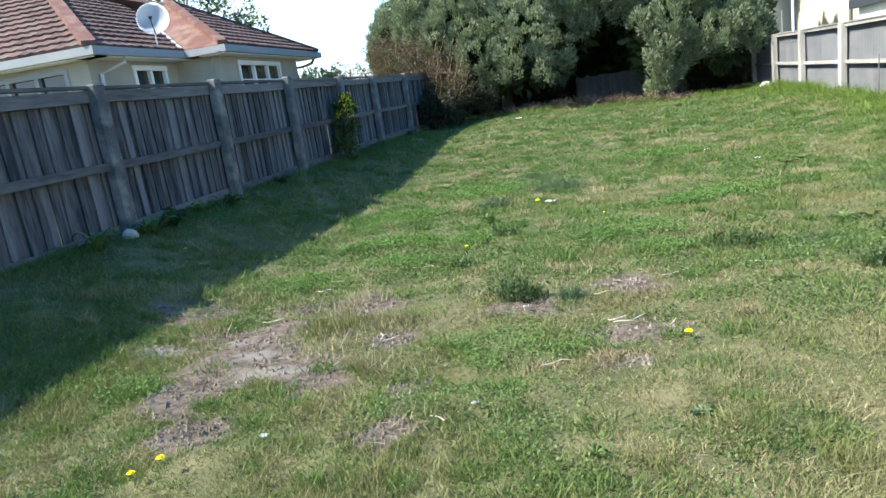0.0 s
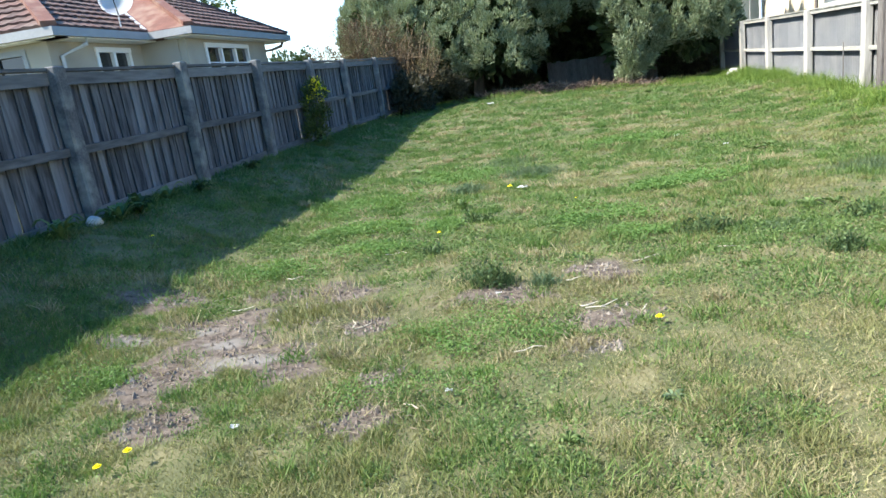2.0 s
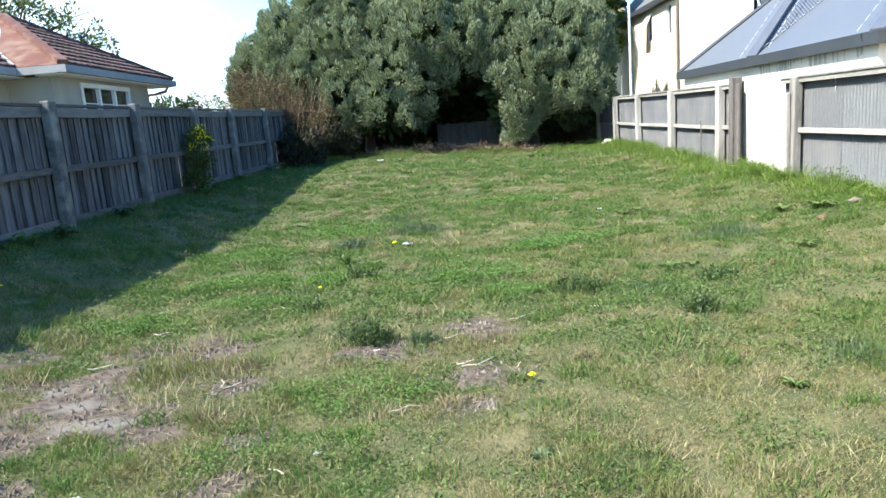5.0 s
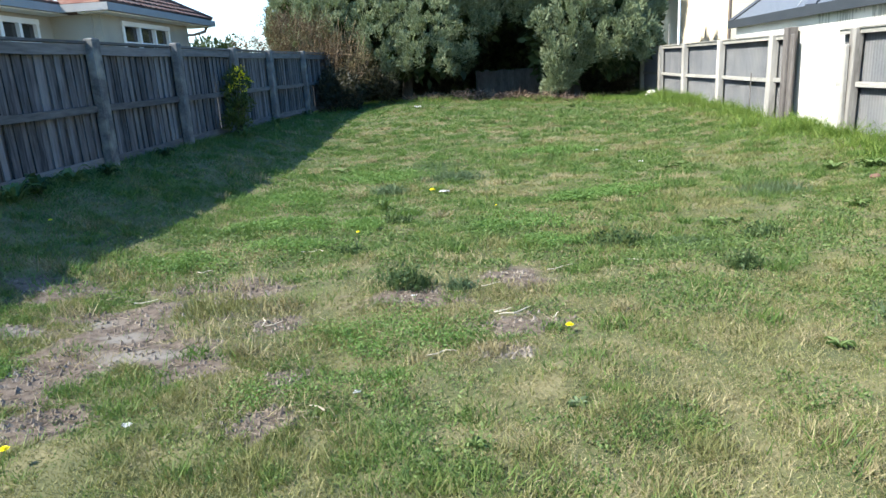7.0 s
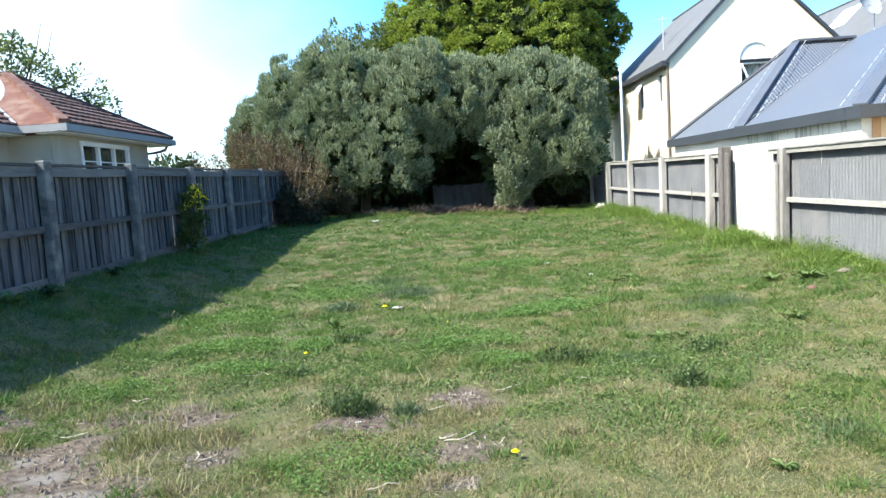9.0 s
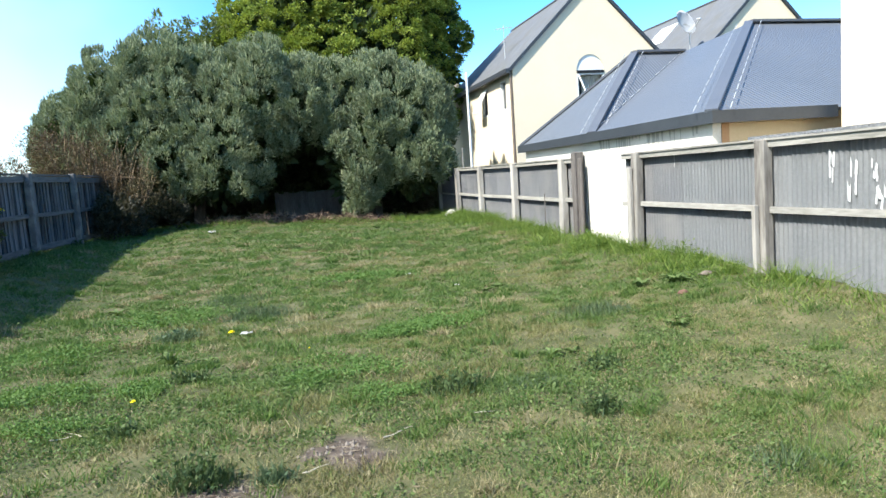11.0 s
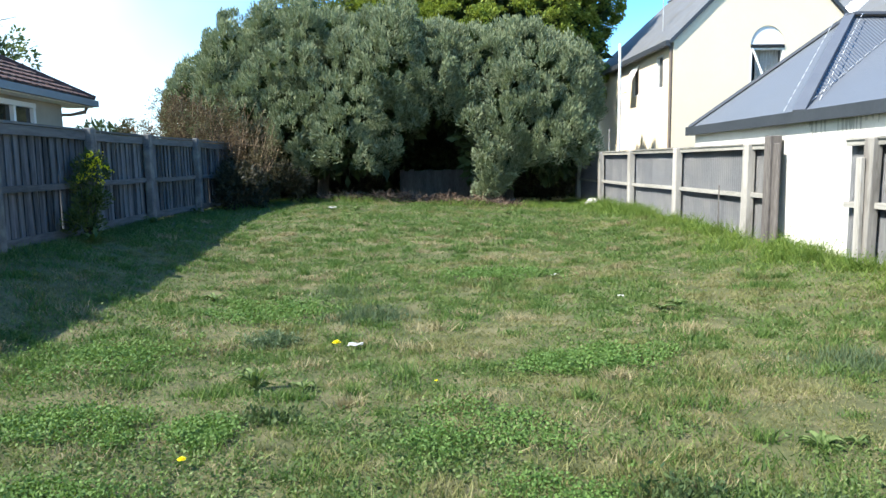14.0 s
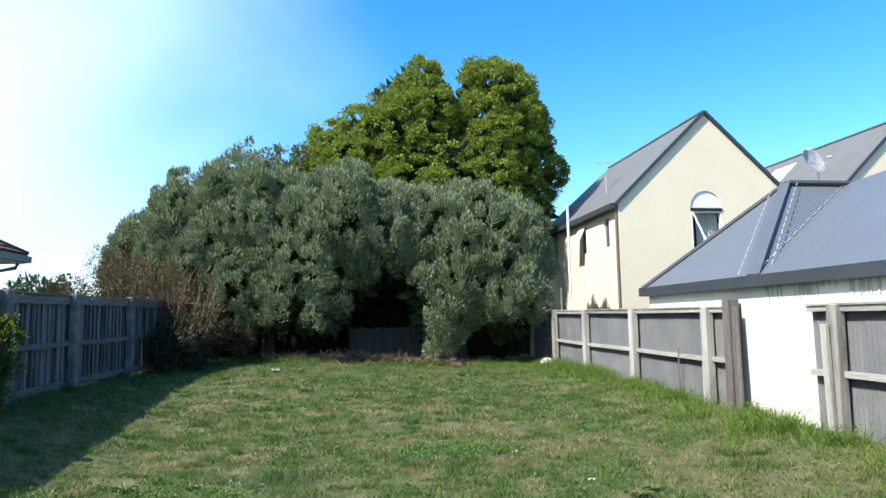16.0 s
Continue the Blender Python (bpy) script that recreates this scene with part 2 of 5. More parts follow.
GRASS = leafy("grass_blade", (0.056, 0.092, 0.020), (0.178, 0.225, 0.065), (0.13, 0.21, 0.04), 3.0, 0.3, 0.6)
LUSH = leafy("lush_grass_blade", (0.040, 0.085, 0.018), (0.125, 0.190, 0.046), (0.09, 0.20, 0.03), 3.0, 0.3, 0.8)
OLIVE = leafy("olive_grass_blade", (0.095, 0.105, 0.036), (0.235, 0.235, 0.095), (0.18, 0.19, 0.06), 3.0, 0.3, 0.55)
STRAW = leafy("dry_grass_blade", (0.20, 0.17, 0.085), (0.34, 0.30, 0.17), (0.25, 0.22, 0.11), 1.2, 0.25, 0.5)
TALL_GRASS = leafy("tall_grass_blade", (0.055, 0.115, 0.018), (0.19, 0.26, 0.055), (0.15, 0.24, 0.03), 2.0, 0.35, 0.9)
BLUE_GRASS = leafy("blue_green_grass", (0.055, 0.095, 0.045), (0.13, 0.18, 0.095), (0.10, 0.16, 0.06), 2.0, 0.3, 0.6)
EARTH = surface("bare_earth", (0.075, 0.058, 0.046), (0.20, 0.165, 0.135), 5, 38, 0.98, 0.8, third=(0.25, 0.225, 0.195), third_scale=1.9, distance=0.03)


# ---- small builders ----
def mesh_from(name, bm):
    bm.normal_update()
    me = bpy.data.meshes.new(name)
    bm.to_mesh(me)
    bm.free()
    return me


def place_of(ob):
    return ob.location.copy() if ob.type == "EMPTY" else Vector((0, 0, 0))


def part(name, bm, material, parent=None, label="", smooth=False):
    """One mesh object, in world coordinates, under a thing or a part."""
    me = bm if isinstance(bm, bpy.types.Mesh) else mesh_from(name, bm)
    if material and not me.materials:
        me.materials.append(material)
    if smooth:
        me.polygons.foreach_set("use_smooth", [True] * len(me.polygons))
    ob = new(name, me)
    if parent:
        ob.parent = parent
        ob.matrix_parent_inverse = Matrix.Translation(-place_of(parent))
    if label:
        tagged(ob, label)
    return ob


def thing(name, at, label, category, group="", kind=""):
    e = new(name)
    e.location = at
    e.empty_display_size = 0.1
    return tagged(e, label, category, group, kind)


def box(bm, lo, hi, skew=(0, 0)):
    """A box; skew shifts its top in x and y."""
    v = [bm.verts.new((x + (skew[0] if z else 0), y + (skew[1] if z else 0), (lo[2], hi[2])[z]))
         for z in (0, 1) for x, y in ((lo[0], lo[1]), (hi[0], lo[1]), (hi[0], hi[1]), (lo[0], hi[1]))]
    for f in ((3, 2, 1, 0), (4, 5, 6, 7), (0, 1, 5, 4), (1, 2, 6, 5), (2, 3, 7, 6), (3, 0, 4, 7)):
        bm.faces.new([v[i] for i in f])
    return v


def boxed(*boxes, bevel=0.0):
    bm = bmesh.new()
    for lo, hi, *skew in boxes:
        box(bm, lo, hi, *skew)
    if bevel:
        bmesh.ops.bevel(bm, geom=bm.edges[:], offset=bevel, segments=1, affect="EDGES")
    return bm


def prism(bm, pts, axis, lo, hi):
    """A polygon drawn in the two other axes and given thickness along the axis."""
    def put(p, t):
        return {"x": (t, p[0], p[1]), "y": (p[0], t, p[1]), "z": (p[0], p[1], t)}[axis]
    a = [bm.verts.new(put(p, lo)) for p in pts]
    b = [bm.verts.new(put(p, hi)) for p in pts]
    bm.faces.new(a)
    bm.faces.new(b[::-1])
    for i in range(len(pts)):
        j = (i + 1) % len(pts)
        bm.faces.new((a[j], a[i], b[i], b[j]))
    bmesh.ops.recalc_face_normals(bm, faces=bm.faces[:])


def slab(pts, thick, bm=None):
    """A flat sloping polygon in space with thickness below it."""
    bm = bm or bmesh.new()
    p = [Vector(q) for q in pts]
    n = (p[1] - p[0]).cross(p[2] - p[0]).normalized()
    if n.z < 0:
        n = -n
    a = [bm.verts.new(q) for q in p]
    b = [bm.verts.new(q - n * thick) for q in p]
    bm.faces.new(a)
    bm.faces.new(b[::-1])
    for i in range(len(p)):
        j = (i + 1) % len(p)
        bm.faces.new((a[j], a[i], b[i], b[j]))
    bmesh.ops.recalc_face_normals(bm, faces=bm.faces[:])
    return bm


def tube(bm, pts, radii, sides=7):
    """A round rod along points."""
    rings = []
    for i, p in enumerate(pts):
        p = Vector(p)
        d = (Vector(pts[min(i + 1, len(pts) - 1)]) - Vector(pts[max(i - 1, 0)])).normalized()
        u = d.orthogonal().normalized()
        w = d.cross(u)
        rings.append([bm.verts.new(p + (u * math.cos(2 * math.pi * k / sides) + w * math.sin(2 * math.pi * k / sides)) * radii[i]) for k in range(sides)])
    for a, b in zip(rings, rings[1:]):
        for k in range(sides):
            bm.faces.new((a[k], a[(k + 1) % sides], b[(k + 1) % sides], b[k]))
    bm.faces.new(rings[0][::-1])
    bm.faces.new(rings[-1])
    return bm


def beam(bm, p, q, width, height):
    """A square bar from p to q."""
    p, q = Vector(p), Vector(q)
    d = (q - p).normalized()
    s = d.cross(Vector((0, 0, 1))).normalized() * width / 2
    u = s.cross(d).normalized() * height / 2
    v = [bm.verts.new(c + a * s + b * u) for c in (p, q) for a, b in ((-1, -1), (1, -1), (1, 1), (-1, 1))]
    for f in ((0, 1, 2, 3), (7, 6, 5, 4), (0, 4, 5, 1), (1, 5, 6, 2), (2, 6, 7, 3), (3, 7, 4, 0)):
        bm.faces.new([v[i] for i in f])
    return bm


def polygons(name, verts, per):
    """A mesh of separate triangles or quads from an array of corners."""
    verts = np.asarray(verts, dtype=np.float32).reshape(-1, 3)
    n = len(verts)
    me = bpy.data.meshes.new(name)
    me.vertices.add(n)
    me.vertices.foreach_set("co", verts.ravel())
    me.loops.add(n)
    me.loops.foreach_set("vertex_index", np.arange(n, dtype=np.int32))
    me.polygons.add(n // per)
    me.polygons.foreach_set("loop_start", np.arange(0, n, per, dtype=np.int32))
    me.update(calc_edges=True)
    return me


rng = np.random.RandomState(7)


def unit(v):
    return v / np.maximum(np.linalg.norm(v, axis=-1, keepdims=True), 1e-6)


def leaves(base, way, length, width, bend=0.25):
    """Pointed leaves: base points, directions, lengths and widths to an array of quads."""
    n = len(base)
    side_way = unit(np.cross(way, rng.normal(size=(n, 3))))
    up = np.cross(side_way, way)
    length, width = np.broadcast_to(length, n)[:, None], np.broadcast_to(width, n)[:, None]
    mid = base + way * length * 0.5 + up * length * bend * 0.3
    return np.stack([base, mid + side_way * width / 2, base + way * length, mid - side_way * width / 2], axis=1)


def blades(base, height, width, lean=0.35):
    """Grass blades, one triangle each."""
    n = len(base)
    a = rng.uniform(0, 2 * np.pi, n)
    s = np.stack([np.cos(a), np.sin(a), np.zeros(n)], 1) * (np.broadcast_to(width, n)[:, None] / 2)
    tip = rng.normal(size=(n, 3)) * lean
    tip[:, 2] = 1
    tip = base + tip * np.broadcast_to(height, n)[:, None]
    return np.stack([base - s, base + s, tip], axis=1)


TABLES = [np.random.RandomState(50 + i).rand(256, 256) for i in range(8)]


def field(x, y, size, k):
    """Smooth noise from 0 to 1 with features of that size."""
    u, v = np.asarray(x) / size + 100.3, np.asarray(y) / size + 57.7
    i, j = np.floor(u).astype(int), np.floor(v).astype(int)
    fx, fy = u - i, v - j
    fx, fy = fx * fx * (3 - 2 * fx), fy * fy * (3 - 2 * fy)
    t = TABLES[k]
    i0, i1, j0, j1 = i % 256, (i + 1) % 256, j % 256, (j + 1) % 256
    return (t[i0, j0] * (1 - fx) + t[i1, j0] * fx) * (1 - fy) + (t[i0, j1] * (1 - fx) + t[i1, j1] * fx) * fy


def step(x, a, b):
    t = np.clip((np.asarray(x, dtype=float) - a) / (b - a), 0, 1)
    return t * t * (3 - 2 * t)


def ground_z(x, y):
    """The lawn's height: a shallow dish that rises to both fences and to the back."""
    x, y = np.asarray(x, dtype=float), np.asarray(y, dtype=float)
    left = step(-x, 2.9, 5.4)
    back = step(y, 11, 23.5) * (0.30 + 0.30 * step(-x, -5, 3))
    z = 0.55 * left + back * (1 - left) + 0.20 * step(x, 3.0, 5.6) * step(y, 2, 10) * (1 - 0.8 * step(y, 15, 23))
    z = z - 0.05 * np.exp(-((y - 9) / 4) ** 2 - (x / 3) ** 2)
    inside = (1 - step(np.abs(x), 6, 9)) * (1 - step(np.abs(y - 8), 18, 24))
    return z + inside * (0.04 * (field(x, y, 1.1, 0) - 0.5) + 0.035 * (field(x, y, 0.33, 1) - 0.5) + 0.016 * (field(x, y, 0.14, 2) - 0.5))


def gz(x, y):
    return float(ground_z(x, y))


# bare earth: middle and half widths, in metres
BARE = [(-2.35, 3.75, 0.60, 0.56), (-2.65, 4.25, 0.42, 0.32), (-1.95, 3.55, 0.42, 0.28), (-2.62, 3.22, 0.30, 0.26), (-2.30, 4.85, 0.55, 0.22), (-1.85, 4.62, 0.30, 0.18), (-0.62, 4.42, 0.42, 0.17),
        (0.08, 4.82, 0.30, 0.24), (0.14, 3.92, 0.38, 0.22), (-1.24, 3.18, 0.17, 0.17), (-1.15, 2.74, 0.24, 0.14), (-2.26, 2.78, 0.20, 0.16), (-3.35, 4.75, 0.40, 0.2), (-1.55, 4.02, 0.20, 0.14), (-0.05, 3.45, 0.16, 0.13), (-3.15, 3.95, 0.34, 0.12)]
# pale dust on the earth
DUST = [(-2.16, 3.58, 0.26, 0.09), (-2.78, 4.12, 0.16, 0.11), (-3.15, 3.95, 0.26, 0.09), (-2.40, 3.86, 0.14, 0.08), (-0.05, 3.45, 0.12, 0.10)]


def bare(x, y, places=None):
    """How bare the lawn is at a place, 0 to 1."""
    x, y = np.asarray(x, dtype=float), np.asarray(y, dtype=float)
    w = (field(x, y, 0.22, 2) - 0.5) * 1.0 + (field(x, y, 0.07, 3) - 0.5) * 0.8
    out = np.zeros_like(x)
    for cx, cy, rx, ry in BARE if places is None else places:
        d = np.sqrt(((x - cx) / rx) ** 2 + ((y - cy) / ry) ** 2) + w
        out = np.maximum(out, 1 - step(d, 0.68, 1.15))
    return out


# ---- ground ----
def spaced(*runs):
    out = []
    for a, b, s in runs:
        out += list(np.arange(a, b - 1e-6, s))
    return np.array(out + [runs[-1][1]])


gx = spaced((-900, -100, 200), (-100, -20, 20), (-20, -6, 1.0), (-6, 6, 0.07), (6, 20, 1.0), (20, 100, 20), (100, 900, 200))
gy = spaced((-900, -100, 200), (-100, -20, 20), (-20, -2, 1.0), (-2, 8, 0.06), (8, 26, 0.17), (26, 40, 1.0), (40, 100, 20), (100, 900, 200))
GX, GY = np.meshgrid(gx, gy)
GZ = ground_z(GX, GY)
nx, ny = len(gx), len(gy)
idx = np.arange(nx * ny).reshape(ny, nx)
quads = np.stack([idx[:-1, :-1], idx[:-1, 1:], idx[1:, 1:], idx[1:, :-1]], -1).reshape(-1, 4)
ground_mesh = bpy.data.meshes.new("ground")
ground_mesh.vertices.add(nx * ny)
ground_mesh.vertices.foreach_set("co", np.stack([GX, GY, GZ], -1).astype(np.float32).ravel())
ground_mesh.loops.add(quads.size)
ground_mesh.loops.foreach_set("vertex_index", quads.astype(np.int32).ravel())
ground_mesh.polygons.add(len(quads))
ground_mesh.polygons.foreach_set("loop_start", np.arange(0, quads.size, 4, dtype=np.int32))
ground_mesh.update(calc_edges=True)
ground_mesh.polygons.foreach_set("use_smooth", [True] * len(quads))
bare_layer = ground_mesh.attributes.new("bare", "FLOAT", "POINT")
bare_layer.data.foreach_set("value", bare(GX, GY).astype(np.float32).ravel())
dust_layer = ground_mesh.attributes.new("dust", "FLOAT", "POINT")
dust_layer.data.foreach_set("value", bare(GX, GY, DUST).astype(np.float32).ravel())
LAWN = surface("lawn_thatch", (0.036, 0.046, 0.017), (0.105, 0.108, 0.046), 2.5, 60, 0.98, 0.6, third=(0.145, 0.128, 0.066), third_scale=2.6, distance=0.02)
_n, _l = LAWN.node_tree.nodes, LAWN.node_tree.links
_att = _n.new("ShaderNodeAttribute")
_att.attribute_name = "bare"
_soil = _n.new("ShaderNodeTexNoise")
_soil.inputs["Scale"].default_value, _soil.inputs["Detail"].default_value = 14, 10
_soil.inputs["Roughness"].default_value = 0.68
_tc = _n.new("ShaderNodeTexCoord")
_l.new(_tc.outputs["Object"], _soil.inputs["Vector"])
_ramp = _n.new("ShaderNodeValToRGB")
_ramp.color_ramp.elements[0].position, _ramp.color_ramp.elements[0].color = 0.36, (0.020, 0.015, 0.012, 1)
_ramp.color_ramp.elements[1].position, _ramp.color_ramp.elements[1].color = 0.76, (0.165, 0.135, 0.110, 1)
_mid = _ramp.color_ramp.elements.new(0.48)
_mid.color = (0.088, 0.067, 0.052, 1)
_l.new(_soil.outputs["Fac"], _ramp.inputs["Fac"])
_mx = _n.new("ShaderNodeMixRGB")
_old = _n["Principled BSDF"].inputs["Base Color"].links[0].from_socket
_l.new(_att.outputs["Fac"], _mx.inputs["Fac"])
_l.new(_old, _mx.inputs["Color1"])
_dust = _n.new("ShaderNodeAttribute")
_dust.attribute_name = "dust"
_pale = _n.new("ShaderNodeMixRGB")
_pale.inputs["Color2"].default_value = (0.150, 0.135, 0.118, 1)
_l.new(_dust.outputs["Fac"], _pale.inputs["Fac"])
_l.new(_ramp.outputs[0], _pale.inputs["Color1"])
_l.new(_pale.outputs[0], _mx.inputs["Color2"])
_l.new(_mx.outputs[0], _n["Principled BSDF"].inputs["Base Color"])
ground_mesh.materials.append(LAWN)
tagged(new("ground", ground_mesh), "uneven lawn ground with thatch and bare earth patches", "ground", kind="structure")


# ---- left fence: grey palings on rails, posts in front ----
FX = -5.30


def left_top(y):
    return 2.13 + 0.0095 * (y - 6.5)


def left_x(y):
    """The fence line, which bends a little towards the lawn at its far end."""
    return FX + 0.065 * max(y - 16.65, 0)


left_fence = thing("paling_fence", (FX, 9, gz(FX, 9)), "weathered grey wooden paling fence with timber rails along lawn", "fence")
LEFT_POSTS = [-3.3, -0.8, 1.65, 4.1, 6.52, 8.97, 11.50, 14.22, 16.65, 19.25]
for k, y in enumerate(LEFT_POSTS):
    r = random.Random(k)
    t = left_top(y) + r.uniform(0.03, 0.07)
    bm = boxed(((left_x(y) + 0.03, y - 0.088, gz(FX, y) - 0.05), (left_x(y) + 0.17, y + 0.088, t), (r.uniform(-0.015, 0.015), r.uniform(-0.02, 0.02))), bevel=0.018)
    part("post", bm, POST_GREY, left_fence)
LEFT_ENDS = LEFT_POSTS + [22.2]
for k in range(len(LEFT_ENDS) - 1):
    a, b = LEFT_ENDS[k], LEFT_ENDS[k + 1]
    r = random.Random(40 + k)
    ta, tb = left_top(a), left_top(b)
    for name, da, h, w, off in (("top_rail", -0.085, 0.13, 0.05, 0.035), ("middle_rail", -0.85, 0.09, 0.075, 0.045), ("base_board", -1.56, 0.12, 0.03, 0.022)):
        sag = r.uniform(-0.025, 0.01)
        bm = bmesh.new()
        p = [(left_x(a) + off, a + 0.02, ta + da), (left_x((a + b) / 2) + off, (a + b) / 2, (ta + tb) / 2 + da + sag), (left_x(b) + off, b - 0.02, tb + da)]
        beam(bm, p[0], p[1], w, h)
        beam(bm, p[1], p[2], w, h)
        part(name, bm, RAIL_WOOD, left_fence)
    cap = beam(bmesh.new(), (left_x(a) + 0.01, a - 0.01, ta + 0.002 + r.uniform(0, 0.012)), (left_x(b) + 0.01, b + 0.01, tb + 0.002 + r.uniform(0, 0.012)), 0.13, 0.032)
    part("capping_board", cap, RAIL_WOOD, left_fence)
paling_meshes = []
for k in range(6):
    r = random.Random(80 + k)
    w = 0.105 + r.uniform(-0.012, 0.012)
    bm = bmesh.new()
    prism(bm, [(-w / 2, -1.64), (w / 2 + r.uniform(-0.01, 0.01), -1.64), (w / 2, -0.02 + r.uniform(-0.03, 0)), (-w / 2 + r.uniform(-0.006, 0.006), -0.02 + r.uniform(-0.03, 0))], "x", -0.009, 0.009)
    me = mesh_from("paling", bm)
    me.materials.append(GREY_WOOD)
    paling_meshes.append(me)
y, k = -3.3, 0
while y < 22.2:
    r = random.Random(200 + k)
    ob = part("paling", paling_meshes[k % 6], None, left_fence)
    ob.matrix_basis = pose(left_x(y) - 0.008 + r.uniform(-0.006, 0.006), y, left_top(y) + r.uniform(-0.02, 0.0), r.uniform(-1.3, 1.3), r.uniform(-0.6, 0.6), r.uniform(-5, 5))
    ob = part("paling", paling_meshes[(k + 3) % 6], None, left_fence)
    ob.matrix_basis = pose(left_x(y) - 0.034 + r.uniform(-0.004, 0.004), y + 0.0925, left_top(y) + r.uniform(-0.03, -0.01), r.uniform(-0.8, 0.8), r.uniform(-0.4, 0.4), 0) @ Matrix.Diagonal((1, 1.95, 1, 1))
    y += 0.185 + r.uniform(-0.020, 0.022)
    k += 1

# ---- right fence: corrugated iron on pale posts and rails ----
RX = 5.66


def right_top(y):
    return 1.77 + 0.009 * max(y - 11, 0)


def iron_sheet(y0, y1, z0, z1, x, depth):
    """One sheet with its waves."""
    n = max(4, int((y1 - y0) / 0.0127))
    ys = np.linspace(y0, y1, n)
    xs = x + depth * np.cos((ys - y0) / 0.076 * 2 * np.pi)
    bm = bmesh.new()
    lo = [bm.verts.new((a, b, z0)) for a, b in zip(xs, ys)]
    hi = [bm.verts.new((a, b, z1)) for a, b in zip(xs, ys)]
    for i in range(n - 1):
        bm.faces.new((lo[i], lo[i + 1], hi[i + 1], hi[i]))
    bmesh.ops.solidify(bm, geom=bm.faces[:], thickness=0.0012)
    return bm


def iron_fence(name, posts, y0, y1, label, pale_from=None):
    f = thing(name, (RX, (y0 + y1) / 2, gz(RX, (y0 + y1) / 2)), label, "fence")
    for k, y in enumerate(posts):
        r = random.Random(k + int(y0 * 7))
        w = 0.095 if pale_from is None else 0.085
        part("post", boxed(((RX - 0.13, y - w, gz(RX, y) - 0.05), (RX + 0.01, y + w, right_top(y) + 0.02), (r.uniform(-0.015, 0.015), r.uniform(-0.03, 0.03))), bevel=0.014), PALE_POST if pale_from is None else POST_BROWN, f)
    ends = sorted({y0, y1, *posts})
    for a, b in zip(ends, ends[1:]):
        r = random.Random(int(a * 10))
        for nm, z, h in (("top_rail", -0.035, 0.075), ("middle_rail", -0.83, 0.075)):
            bm = beam(bmesh.new(), (RX - 0.01, a, right_top(a) + z + r.uniform(-0.012, 0.012)), (RX - 0.01, b, right_top(b) + z + r.uniform(-0.012, 0.012)), 0.075, h)
            part(nm, bm, PALE_RAIL, f)
        part("capping_board", beam(bmesh.new(), (RX, a - 0.01, right_top(a) + 0.016), (RX, b + 0.01, right_top(b) + 0.016), 0.14, 0.026), PALE_RAIL, f)
    y, k = y0, 0
    while y < y1 - 0.05:
        r = random.Random(900 + k + int(y0))
        e = min(y + 0.762, y1)
        pale = pale_from is not None and y < pale_from
        top = right_top(y) - 0.01 + ((0.07 if y < 8 else 0.02) + r.uniform(0, 0.02) if pale else r.uniform(-0.01, 0.0))
        part("iron_sheet", iron_sheet(y - 0.02, e + 0.02, gz(RX, y) + r.uniform(-0.02, 0.03), top, RX + 0.052 + 0.003 * (k % 2), 0.009 if pale else 0.0035), SHEET_PALE if pale else SHEET, f, smooth=True)
        y, k = e, k + 1
    return f


far_fence = iron_fence("iron_fence", [14.0, 16.95, 19.85, 22.42, 25.0], 13.30, 25.1, "grey iron sheet fence on bleached timber posts and rails")
part("end_board", boxed(((RX - 0.16, 13.16, gz(RX, 13.2) - 0.05), (RX + 0.03, 13.34, 1.92), (0.02, 0.03)), ((RX - 0.12, 13.0, gz(RX, 13) - 0.05), (RX - 0.07, 13.16, 1.80), (0.03, 0.06)), bevel=0.012), DARK_BOARD, far_fence, "dark split end board")
part("broken_lath", boxed(((RX - 0.06, 15.02, 0.3), (RX - 0.045, 15.045, 1.1))), DARK_BOARD, far_fence)
near_fence = iron_fence("iron_fence", [-1.0, 2.0, 5.0, 8.0, 11.02], -3.8, 11.52, "pale corrugated iron fence on grey timber posts", pale_from=9.2)
part("nailed_batten", boxed(((RX - 0.19, 10.99, 0.2), (RX - 0.13, 11.09, 1.55), (0.0, 0.02)), bevel=0.008), PALE_POST, near_fence)
part("end_lath", boxed(((RX - 0.20, 7.99, 0.15), (RX - 0.13, 8.05, 1.0), (0.0, 0.02)), bevel=0.008), PALE_POST, near_fence)
# smears of white paint on the sheets
for k, (cy, cz, hh, ww) in enumerate([(7.05, 1.42, 0.20, 0.05), (6.78, 1.30, 0.26, 0.07), (6.50, 1.36, 0.13, 0.05), (6.45, 1.08, 0.15, 0.06), (6.20, 1.26, 0.20, 0.045), (10.05, 1.62, 0.14, 0.012)]):
    r = random.Random(k)
    for j in range(6):
        bm = bmesh.new()
        a = cy + r.uniform(-ww, ww)
        z0 = cz + r.uniform(-hh, hh * 0.3)
        prism(bm, [(a, z0), (a + ww * r.uniform(0.25, 0.6), z0 + 0.01), (a + ww * r.uniform(0.2, 0.5), z0 + hh * r.uniform(0.4, 0.9)), (a - 0.005, z0 + hh * r.uniform(0.3, 0.8))], "x", RX + 0.034 + 0.0005 * j, RX + 0.036 + 0.0005 * j)
        part("paint_smear", bm, SMEAR, near_fence, "smear of white paint")

